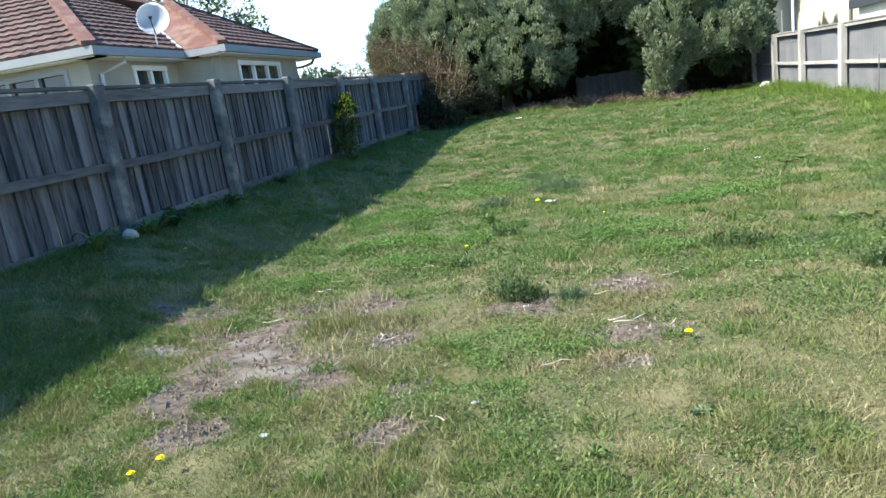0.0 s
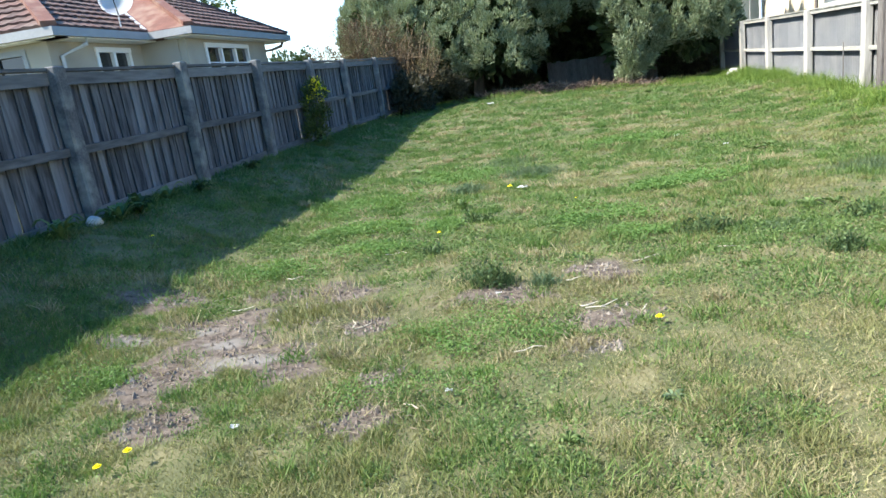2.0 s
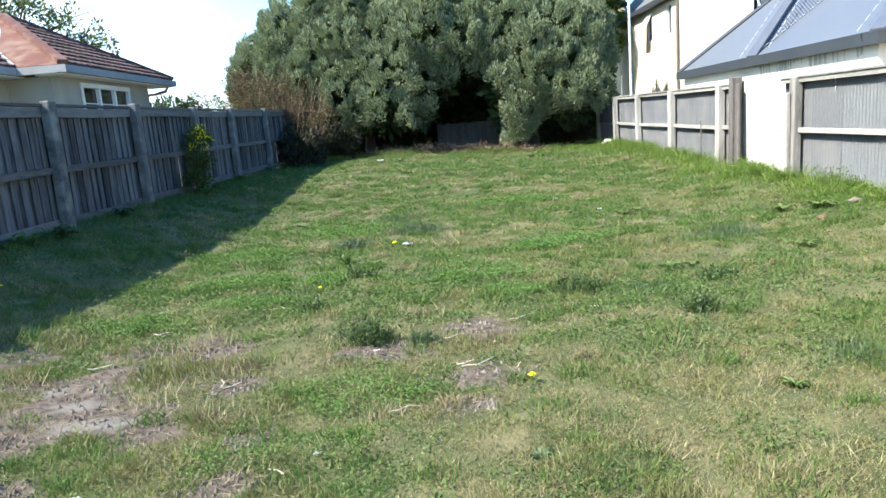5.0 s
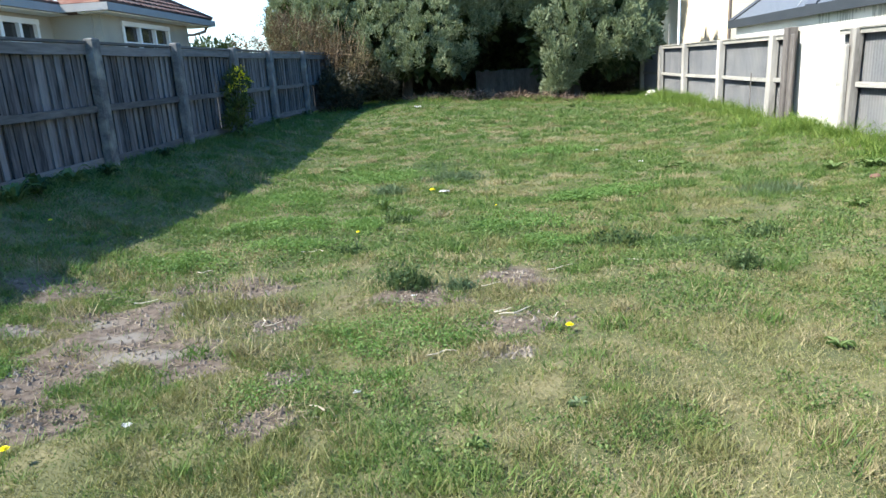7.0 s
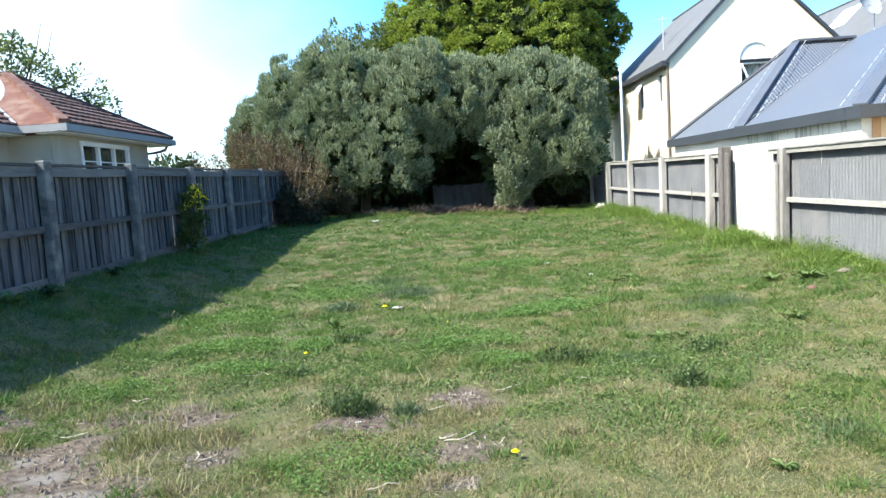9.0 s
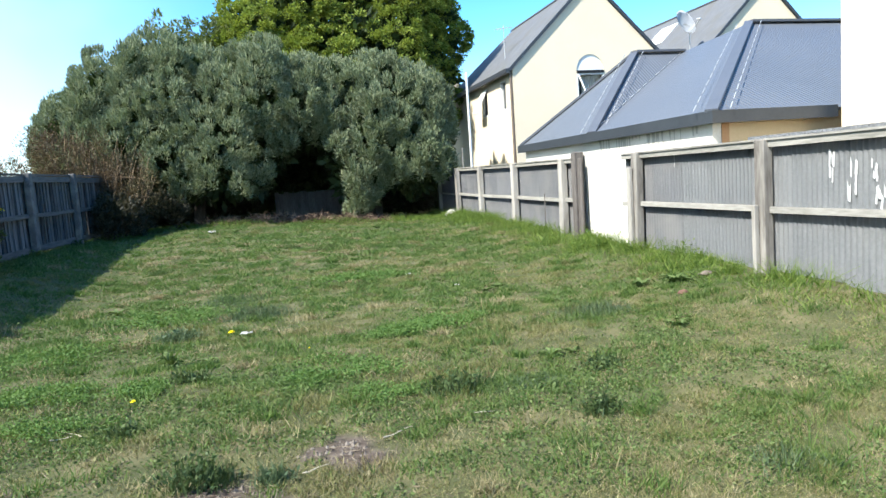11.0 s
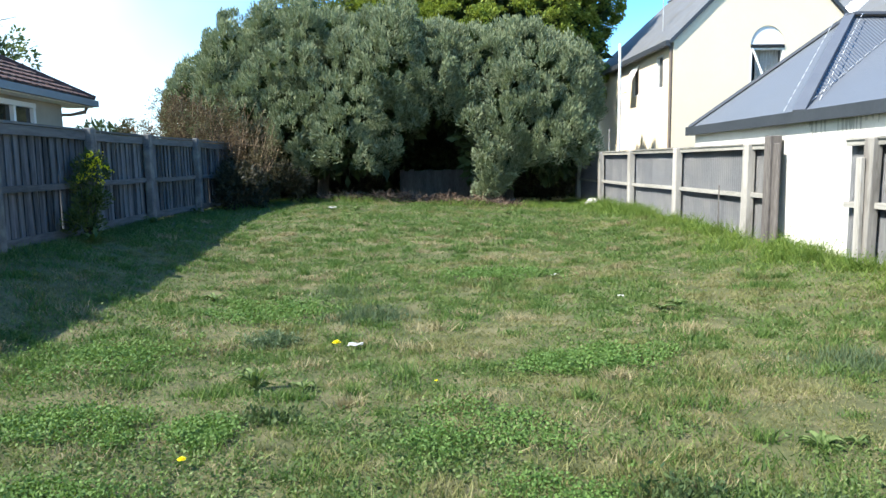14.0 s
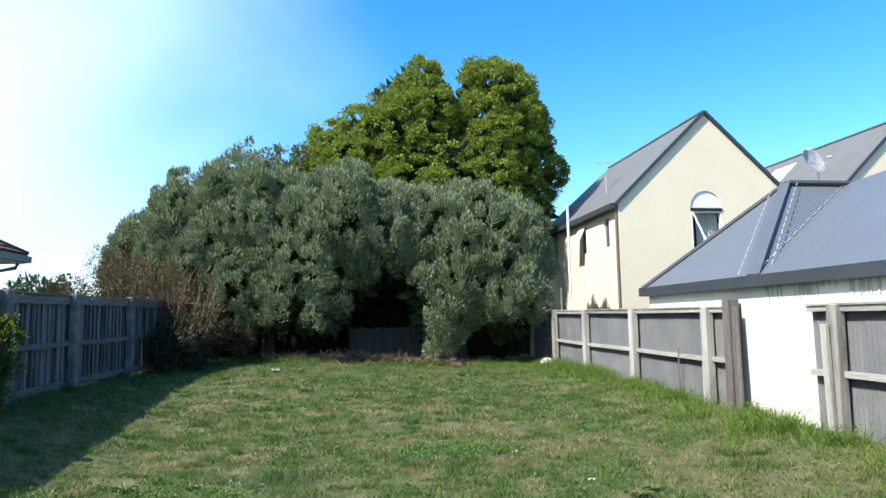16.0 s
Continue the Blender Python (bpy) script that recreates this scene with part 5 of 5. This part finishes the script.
lawn = {"lush": [], "mid": [], "olive": [], "straw": []}
for n, x0, x1, y0, y1, hmin, hmax, w in ((700000, -4.7, 4.2, 1.2, 4.6, 0.014, 0.048, 0.0054), (460000, -5.25, 5.4, 4.6, 9.0, 0.014, 0.050, 0.0078), (240000, -5.25, 5.6, 9.0, 15.0, 0.018, 0.055, 0.011),
                                         (140000, -5.25, 5.6, 15.0, 23.2, 0.028, 0.072, 0.018), (90000, -5.2, 5.6, -4.0, 1.2, 0.02, 0.05, 0.012)):
    # half of the blades stand in tufts
    half_n = n // 2
    x, y = scatter(half_n, x0, x1, y0, y1)
    m = half_n // 60
    tx, ty = scatter(m, x0, x1, y0, y1)
    who = rng.randint(0, m, half_n)
    spread = rng.uniform(0.02, 0.075, m)[who] * (1 + 0.05 * ty[who])
    x = np.concatenate([x, tx[who] + rng.normal(size=half_n) * spread])
    y = np.concatenate([y, ty[who] + rng.normal(size=half_n) * spread])
    tall = np.concatenate([np.ones(half_n), rng.uniform(0.8, 1.7, m)[who]])
    kind_shift = np.concatenate([np.zeros(half_n), rng.normal(size=m)[who] * 0.09])
    inside = (x > -5.25) & (x < 5.6)
    br = bare(x, y)
    keep = inside & (rng.rand(len(x)) > br * 0.985) & (rng.rand(len(x)) < 0.30 + 1.0 * field(x, y, 0.14, 4))
    x, y, tall, kind_shift = x[keep], y[keep], tall[keep], kind_shift[keep]
    dry, kind_at = dryness(x, y), shade_class(x, y) + kind_shift + 0.10 * step(y, 9, 16) + 0.06 * step(-x, 0, 2.5) - 0.075 * (1 - step(y, 4.5, 8))
    h = (hmin + (hmax - hmin) * rng.rand(len(x)) ** 1.5) * tall * (0.45 + 0.9 * field(x, y, 0.6, 1)) * (0.5 + 0.8 * field(x, y, 0.17, 2))
    base = np.stack([x, y, ground_z(x, y) - 0.004], 1)
    is_dry = rng.rand(len(x)) < np.clip(0.12 + (dry - 0.47) * 2.8, 0.05, 0.66) * (1 - 0.65 * step(y, 9, 17))
    ww = w * rng.uniform(0.6, 1.5, len(x))
    tri = blades(base, h, ww, 0.65)
    lawn["straw"].append(blades(base, h * 0.5, ww, 1.2)[is_dry])
    lawn["lush"].append(tri[~is_dry & (kind_at > 0.57)])
    lawn["olive"].append(tri[~is_dry & (kind_at < 0.47)])
    lawn["mid"].append(tri[~is_dry & (kind_at <= 0.57) & (kind_at >= 0.47)])
for key, name, material, label in (("lush", "lush_grass", LUSH, "dark lush green grass tufts in the lawn"), ("mid", "lawn_grass", GRASS, "short uneven green lawn grass"),
                                   ("olive", "olive_grass", OLIVE, "olive yellowing short lawn grass"), ("straw", "dry_grass", STRAW, "dry straw-coloured grass in the lawn")):
    me = polygons(name, np.concatenate(lawn[key]), 3)
    me.materials.append(material)
    tagged(new(name, me), label, "grass", kind="stuff")
# small darker tufts that stand out of the mown grass
for name, material, label, seed, m in (("grass_tufts", LUSH, "small dark green grass tufts through the lawn", 1, 620), ("pale_tufts", STRAW, "small pale dry tufts through the lawn", 2, 170)):
    r = np.random.RandomState(seed)
    tx, ty = r.uniform(-4.6, 4.8, m), 1.5 + 16.5 * r.rand(m) ** 1.2
    who = np.repeat(np.arange(m), 110)
    rad = r.uniform(0.04, 0.15, m)[who]
    x, y = tx[who] + r.normal(size=len(who)) * rad, ty[who] + r.normal(size=len(who)) * rad * 0.7
    tall = r.uniform(0.04, 0.11, m)[who] * r.uniform(0.5, 1.1, len(who))
    me = polygons(name, blades(np.stack([x, y, ground_z(x, y) - 0.004], 1), tall, (0.004 + 0.0007 * y) * r.uniform(0.6, 1.5, len(who)), 0.6), 3)
    me.materials.append(material)
    tagged(new(name, me), label, "grass", kind="stuff")
# small flat weed leaves all through the lawn
n = 210000
x, y = scatter(n, -5.0, 5.4, 1.0, 20.0)
near = rng.rand(n) < 0.45
x = np.where(near, x * 0.68, x)
y = np.where(near, 1.2 + (y - 1.0) * 0.30, y)
keep = (rng.rand(n) < step(shade_class(x, y), 0.48, 0.66)) & (rng.rand(n) > bare(x, y)) & (rng.rand(n) < 1.2 - 0.045 * y)
x, y = x[keep], y[keep]
way = rng.normal(size=(len(x), 3))
way[:, 2] = rng.uniform(0.1, 0.8, len(x))
size = rng.uniform(0.008, 0.022, len(x)) * (0.75 + 0.13 * y)
me = polygons("weed_leaves", leaves(np.stack([x, y, ground_z(x, y) + rng.uniform(0.005, 0.04, len(x))], 1), unit(way), size, size * rng.uniform(0.35, 0.7, len(x))), 4)
me.materials.append(WEED_LEAF)
tagged(new("weed_leaves", me), "small flat weed leaves through the lawn", "weed", kind="stuff")

# clover: small round leaves over the grass
cv = []
for cx, cy, rx, ry in CLOVER_SPOTS:
    n = int(min(30000, 26000 * rx * ry / 0.25) * (1.0 if cy < 9 else 0.6))
    x, y = scatter(n, cx - rx * 1.4, cx + rx * 1.4, cy - ry * 1.4, cy + ry * 1.4)
    keep = rng.rand(n) < clover_at(x, y) * (0.35 + 0.75 * field(x, y, 0.15, 5))
    x, y = x[keep], y[keep]
    base = np.stack([x, y, ground_z(x, y) + rng.uniform(0.015, 0.075, len(x))], 1)
    way = rng.normal(size=base.shape)
    way[:, 2] = 0.35
    size = (0.006 + 0.0016 * cy) * rng.uniform(0.7, 1.4, len(x))
    cv.append(leaves(base, unit(way), size, size * 0.8))
me = polygons("clover", np.concatenate(cv), 4)
me.materials.append(CLOVER)
tagged(new("clover", me), "patches of bright green clover in the lawn", "clover", kind="stuff")

# tall lush grass along the right fence, ragged growth along the left
n = 52000
x = 5.62 - np.abs(rng.normal(size=n)) * 0.85
y = rng.uniform(3, 25, n)
keep = (x > 2.8) & (rng.rand(n) < 1.6 * field(x, y, 0.5, 6) ** 1.5) & (rng.rand(n) < 0.35 + 0.65 * step(y, 7, 11))
x, y = x[keep], y[keep]
h = rng.uniform(0.05, 0.30, len(x)) * (0.30 + 0.70 * step(x, 4.4, 5.5)) * (0.35 + 1.1 * field(x, y, 0.4, 3))
me = polygons("tall_grass", blades(np.stack([x, y, ground_z(x, y) - 0.01], 1), h, 0.011 * rng.uniform(0.6, 1.5, len(x)), 0.8), 3)
me.materials.append(TALL_GRASS)
tagged(new("tall_grass", me), "tall bright green grass along the iron fence", "grass", kind="stuff")
n = 16000
x = -5.22 + np.abs(rng.normal(size=n)) * 0.28
y = rng.uniform(2.5, 23, n)
keep = (x < -4.2) & (rng.rand(n) < 0.1 + 1.2 * field(x, y, 0.8, 6))
x, y = x[keep], y[keep]
me = polygons("fence_foot_grass", blades(np.stack([x, y, ground_z(x, y) - 0.01], 1), rng.uniform(0.03, 0.13, len(x)), 0.011 * rng.uniform(0.7, 1.4, len(x)), 0.7), 3)
me.materials.append(WEED_LEAF)
tagged(new("fence_foot_grass", me), "ragged grass and weeds at foot of paling fence", "grass", kind="stuff")
# scrubby edge below the hedge
n = 9000
x = rng.uniform(-4.5, 5.5, n)
y = 22.9 - 0.12 * x + rng.normal(size=n) * 0.25
me = polygons("edge_grass", blades(np.stack([x, y, ground_z(x, y) - 0.01], 1), rng.uniform(0.06, 0.22, n) * (0.4 + field(x, y, 0.5, 2)), 0.018, 0.6), 3)
me.materials.append(TALL_GRASS)
tagged(new("edge_grass", me), "ragged grass edge below the hedge", "grass", kind="stuff")


# ---- weeds, flowers and litter ----
def curved_leaf(r, length, width, rise, turn):
    """A broad leaf that arches over: a strip of quads, as corner points."""
    out = []
    c, s = math.cos(turn), math.sin(turn)
    prev = None
    for i in range(6):
        t = i / 5
        d = length * t
        z = rise * math.sin(t * 2.3)
        w = width * math.sin(math.pi * min(0.97, 0.10 + 0.88 * t)) * r.uniform(0.85, 1.1)
        row = [Vector((c * d - s * k * w / 2, s * d + c * k * w / 2, z - (0.012 if k == 0 else 0))) for k in (-1, 0, 1)]
        if prev:
            out += [prev[0], prev[1], row[1], row[0], prev[1], prev[2], row[2], row[1]]
        prev = row
    return out


def rosette(x, y, size, count, label, seed, material=WEED_LEAF, rise=0.5):
    r = random.Random(seed)
    z = gz(x, y)
    plant = thing("broadleaf_weed", (x, y, z), label, "weed")
    for k in range(int(count * 1.6)):
        ln = size * r.uniform(0.35, 0.95)
        vs = []
        for v in curved_leaf(r, ln, ln * r.uniform(0.25, 0.42), ln * rise * r.uniform(0.5, 1.2), r.uniform(0, 2 * math.pi)):
            vs.append((x + v.x, y + v.y, z + 0.01 + v.z))
        part("leaf", polygons("leaf", vs, 4), material, plant)
    return plant


def tussock(x, y, rad, height, count, label, seed, material=WEED_LEAF, leafy_share=0.4):
    r = np.random.RandomState(seed)
    a, d = r.uniform(0, 2 * np.pi, count), rad * np.sqrt(r.rand(count)) * (0.6 + 0.8 * r.rand(count))
    px, py = x + d * np.cos(a), y + d * np.sin(a) * 0.8
    hh = height * r.uniform(0.4, 1.1, count) * (1.1 - 0.5 * d / rad / 1.4)
    q = np.stack([px, py, ground_z(px, py) - 0.005], 1)
    tri = blades(q, hh, 0.008 * r.uniform(0.7, 1.5, count), 0.45)
    m = int(count * leafy_share * (1.5 if material is DARK_WEED else 1))
    i = r.randint(0, count, m)
    b = tri[i, 0] + (tri[i, 2] - tri[i, 0]) * r.uniform(0.3, 1.0, (m, 1))
    w = r.normal(size=(m, 3))
    w[:, 2] = np.abs(w[:, 2]) + 0.2
    lf = leaves(b, unit(w), 0.042 * r.uniform(0.6, 1.3, m), 0.018)
    # triangles are stored as thin quads, so that one mesh holds both
    quad = np.concatenate([np.concatenate([tri, tri[:, 2:3] + 0.001], 1), lf])
    clump = thing("weed_clump", (x, y, gz(x, y)), label, "weed")
    tagged(part("foliage", polygons("foliage", quad, 4), material, clump), "dense thin blades and small leaves", kind="stuff")
    return clump


tussock(-0.70, 4.66, 0.17, 0.17, 420, "dark green bushy weed clump beside bare earth", 1, DARK_WEED)
tussock(-0.31, 4.60, 0.11, 0.12, 240, "fine grassy clump beside bare earth", 2, BLUE_GRASS, 0.1)
tussock(-2.02, 4.30, 0.26, 0.13, 420, "yellowing tall grass tuft beside bare earth", 27, OLIVE, 0.0)
tussock(-0.10, 3.46, 0.11, 0.07, 240, "pale dry grass tuft in lawn", 28, STRAW, 0.0)
tussock(-1.55, 4.30, 0.20, 0.09, 260, "dry grass tuft beside bare earth", 29, STRAW, 0.0)
tussock(0.20, 4.55, 0.24, 0.06, 320, "dry grass tuft beside bare earth", 30, STRAW, 0.0)
tussock(-1.32, 5.75, 0.13, 0.09, 220, "small round green weed clump in lawn", 3, DARK_WEED)
tussock(1.03, 5.76, 0.22, 0.14, 420, "spreading dark weed clump in lawn", 4, DARK_WEED)
tussock(1.75, 4.82, 0.13, 0.13, 260, "small dark weed clump in dry grass", 5, DARK_WEED)
tussock(3.13, 7.67, 0.40, 0.11, 900, "blue-green fine grass patch in lawn", 6, BLUE_GRASS, 0.0)
tussock(1.60, 5.62, 0.26, 0.08, 420, "blue-green fine grass patch in lawn", 7, BLUE_GRASS, 0.0)
tussock(-0.60, 9.9, 0.45, 0.14, 1000, "blue-green tall grass patch in lawn", 8, BLUE_GRASS, 0.1)
tussock(2.30, 3.75, 0.22, 0.08, 420, "blue-green fine grass patch in lawn", 9, BLUE_GRASS, 0.0)
tussock(-0.95, 11.2, 0.45, 0.10, 700, "blue-green fine grass patch in lawn", 10, BLUE_GRASS, 0.0)
tussock(-1.05, 7.0, 0.16, 0.09, 260, "small dark green weed clump in lawn", 25, DARK_WEED)
tussock(2.26, 5.80, 0.16, 0.10, 260, "small dark weed clump in dry grass", 26, DARK_WEED)
rosette(2.52, 9.85, 0.20, 12, "flat dark green dock rosette in lawn", 11)
rosette(2.75, 9.95, 0.17, 9, "flat dark green dock rosette in lawn", 12)
rosette(-1.28, 7.68, 0.18, 12, "upright pale broadleaf weed in lawn", 13, rise=1.0)
rosette(-0.94, 7.66, 0.14, 10, "small broadleaf weed in lawn", 14)
rosette(2.03, 6.30, 0.13, 14, "dock rosette among dry grass", 15)
rosette(2.22, 6.28, 0.10, 10, "dock rosette among dry grass", 16)
rosette(1.71, 3.37, 0.085, 12, "ragged broadleaf weed in lawn", 17)
rosette(0.28, 2.82, 0.07, 14, "grey-green flat weed rosette in lawn", 23, BLUE_GRASS, 0.3)
rosette(-0.19, 2.44, 0.055, 10, "small flat weed rosette in lawn", 24)
rosette(4.50, 8.25, 0.24, 18, "large bright dock plant near iron fence", 18)
rosette(4.15, 8.45, 0.18, 14, "bright dock plant near iron fence", 19)
tussock(-1.40, 8.88, 0.24, 0.13, 420, "grey-green spreading weed tuft in lawn", 20, BLUE_GRASS, 0.8)
rosette(3.45, 6.6, 0.16, 9, "dock rosette in dry grass", 22)
for k, (x, y, s) in enumerate([(-4.85, 6.45, 0.30), (-4.9, 6.9, 0.26), (-4.95, 7.6, 0.24), (-4.85, 8.2, 0.2), (-4.9, 5.6, 0.26), (-4.95, 10.0, 0.2), (-4.95, 16.0, 0.2), (-4.9, 18.6, 0.2), (-4.8, 13.2, 0.28)]):
    rosette(x, y, s, 16, "leafy dark weed at foot of paling fence", 30 + k, DARK_LEAF if k % 2 else WEED_LEAF, 0.9)
for k in range(16):
    r = random.Random(500 + k)
    x, y = r.uniform(-2.6, 4.6), r.uniform(9.5, 21)
    if k % 2:
        rosette(x, y, r.uniform(0.12, 0.22), 10, "flat green broadleaf weed in lawn", 60 + k)
    else:
        tussock(x, y, r.uniform(0.15, 0.35), r.uniform(0.08, 0.14), 320, "darker green grass tuft in lawn", 60 + k)


def dandelion(x, y, height, size, seed):
    r = random.Random(seed)
    z = gz(x, y)
    d = thing("dandelion", (x, y, z), "bright yellow dandelion flower on pale stem", "flower", "dandelions")
    tip = (x + r.uniform(-0.02, 0.02), y + r.uniform(-0.02, 0.02), z + height)
    part("stem", tube(bmesh.new(), [(x, y, z - 0.01), ((x + tip[0]) / 2 + 0.004, y, z + height * 0.55), tip], [0.0025, 0.0022, 0.002], 5), CLOVER, d)
    vs = []
    for ring, (rad, lift) in enumerate(((1.0, 0.15), (0.75, 0.45), (0.45, 0.8))):
        for k in range(18):
            a = 2 * math.pi * (k + 0.5 * ring) / 18
            w = 2 * math.pi / 18 * 0.55
            c = Vector(tip)
            R = size / 2 * rad
            p = [c, c + Vector((math.cos(a - w) * R * 0.8, math.sin(a - w) * R * 0.8, lift * size * 0.3)), c + Vector((math.cos(a) * R, math.sin(a) * R, lift * size * 0.33)), c + Vector((math.cos(a + w) * R * 0.8, math.sin(a + w) * R * 0.8, lift * size * 0.3))]
            vs += [tuple(v) for v in p]
    me = polygons("flower_head", vs, 4)
    me.materials.append(YELLOW)
    part("flower_head", me, None, d, "yellow flower head")


for k, (x, y, h, s) in enumerate([(0.34, 3.69, 0.05, 0.052), (-0.78, 8.61, 0.09, 0.085), (-2.16, 2.36, 0.10, 0.045), (-2.24, 2.30, 0.07, 0.042), (-4.2, 6.0, 0.08, 0.05), (-1.36, 6.29, 0.07, 0.05), (0.0, 7.6, 0.05, 0.03)]):
    dandelion(x, y, h, s, k)


def stick(x, y, length, turn, rad, seed, material=PALE_STICK):
    r = random.Random(seed)
    z = gz(x, y) + 0.028
    c, s = math.cos(turn), math.sin(turn)
    p = [(x + c * length * (t - 0.5) - s * r.uniform(-0.015, 0.015), y + s * length * (t - 0.5) + c * r.uniform(-0.015, 0.015), z + r.uniform(-0.008, 0.012)) for t in (0, 0.3, 0.65, 1)]
    me = mesh_from("twig", tube(bmesh.new(), p, [rad, rad * 1.1, rad * 0.9, rad * 0.5], 6))
    me.materials.append(material)
    tagged(new("twig", me), "short dry pale twig lying on the grass", "twig", "fallen twigs")


for k, (x, y, ln, tn) in enumerate([(-1.66, 5.86, 0.26, 2.4), (-1.72, 5.78, 0.18, 0.3), (-1.57, 4.02, 0.16, 1.9), (-1.50, 3.96, 0.12, 0.6), (-0.38, 3.43, 0.20, 0.25), (0.02, 3.98, 0.16, 0.1), (-0.02, 4.06, 0.14, 0.5), (1.06, 5.12, 0.18, 0.05), (-0.09, 4.62, 0.18, 0.4),
                                    (-0.93, 2.80, 0.10, 2.7), (0.30, 3.95, 0.10, 1.2), (0.10, 4.05, 0.22, 0.9), (-2.45, 5.22, 0.14, 0.2), (0.45, 5.0, 0.3, 0.6), (-2.6, 4.5, 0.2, 0.4)]):
    stick(x, y, ln * 0.9, tn, 0.0045, k)
# a litter of fine dead stems over the bare places
n = 2600
sel = rng.randint(0, len(BARE), n)
bb = np.array(BARE)[sel]
x, y = bb[:, 0] + rng.normal(size=n) * bb[:, 2] * 0.75, bb[:, 1] + rng.normal(size=n) * bb[:, 3] * 0.9
base = np.stack([x, y, ground_z(x, y) + 0.006 + 0.012 * rng.rand(n)], 1)
way = rng.normal(size=(n, 3))
way[:, 2] = rng.uniform(0, 0.25, n)
me = polygons("dead_stems", leaves(base, unit(way), rng.uniform(0.03, 0.12, n), 0.004), 4)
me.materials.append(DEAD_STEM)
tagged(new("dead_stems", me), "fine dead stems lying over bare earth", "plant litter", kind="stuff")


def lump(name, x, y, size, seed, material, label, category, squash=0.6, sink=0.3):
    bm = bmesh.new()
    bmesh.ops.create_icosphere(bm, subdivisions=3, radius=1)
    z = gz(x, y)
    for v in bm.verts:
        d = 1 + 0.35 * noise.noise(v.co * 1.3 + Vector((seed, 0, 0))) + 0.12 * noise.noise(v.co * 4 + Vector((seed, 5, 0)))
        v.co = Vector((x, y, z + size[2] * (1 - sink))) + Vector((v.co.x * size[0], v.co.y * size[1], v.co.z * size[2])) * d
    me = mesh_from(name, bm)
    me.materials.append(material)
    me.polygons.foreach_set("use_smooth", [True] * len(me.polygons))
    return tagged(new(name, me), label, category)


lump("stone", 5.25, 22.1, (0.19, 0.16, 0.15), 2, STONE, "pale rough stone at foot of iron fence", "stone")
lump("stone", 5.36, 22.9, (0.12, 0.12, 0.09), 5, STONE, "small pale stone at foot of iron fence", "stone")
lump("stone", 5.03, 8.36, (0.10, 0.06, 0.03), 8, EARTH, "flat buff stone in grass near fence", "stone")
lump("stone", -4.98, 6.2, (0.09, 0.07, 0.06), 9, STONE, "pale stone at foot of paling fence", "stone")
lump("broken_brick", 4.22, 7.66, (0.06, 0.04, 0.03), 11, TILE_CAP, "orange broken brick piece in grass", "brick")
for k, (x, y, s) in enumerate([(-0.64, 8.68, 0.11), (-2.0, 20.2, 0.16), (1.85, 12.0, 0.07), (2.3, 10.5, 0.05), (-0.76, 2.93, 0.03), (-1.77, 2.66, 0.035), (-0.62, 4.36, 0.035)]):
    r = random.Random(k)
    bm = bmesh.new()
    z = gz(x, y) + 0.035
    grid = [[bm.verts.new((x + (i - 2) * s * 0.3 + r.uniform(-0.1, 0.1) * s, y + (j - 1.5) * s * 0.3 + r.uniform(-0.1, 0.1) * s, z + r.uniform(0, 0.35) * s)) for j in range(4)] for i in range(5)]
    for i in range(4):
        for j in range(3):
            bm.faces.new((grid[i][j], grid[i + 1][j], grid[i + 1][j + 1], grid[i][j + 1]))
    bmesh.ops.solidify(bm, geom=bm.faces[:], thickness=0.002)
    me = mesh_from("litter", bm)
    me.materials.append(PAPER)
    tagged(new("crumpled_litter", me), "crumpled white scrap of litter on the lawn", "litter")

for k in range(26):
    r = random.Random(700 + k)
    x, y = 5.55 - abs(r.gauss(0, 0.45)), r.uniform(7.5, 24)
    tussock(x, y, r.uniform(0.10, 0.26), r.uniform(0.14, 0.34), 170, "leafy green weed tuft beside iron fence", 140 + k, TALL_GRASS, 0.8)
n = 2000
sel = rng.randint(0, len(BARE), n)
bb = np.array(BARE)[sel]
x, y = bb[:, 0] + rng.uniform(-1, 1, n) * bb[:, 2], bb[:, 1] + rng.uniform(-1, 1, n) * bb[:, 3]
keep = bare(x, y) > 0.35
x, y = x[keep], y[keep]
n = len(x)
s = rng.uniform(0.004, 0.024, n)[:, None]
corner = np.array([[1, 0, -0.3], [0, 1, -0.3], [-1, 0, -0.3], [0, -1, -0.3], [0, 0, 0.9]], dtype=float)
v = np.stack([x, y, ground_z(x, y)], 1)[:, None, :] + corner[None] * s[:, :, None] * rng.uniform(0.6, 1.4, (n, 5, 3))
tri = np.stack([v[:, [0, 1, 4]], v[:, [1, 2, 4]], v[:, [2, 3, 4]], v[:, [3, 0, 4]]], 1).reshape(-1, 3, 3)
me = polygons("earth_clods", tri, 3)
me.materials.append(EARTH)
tagged(new("earth_clods", me), "small crumbs and clods of bare earth", "soil", kind="stuff")
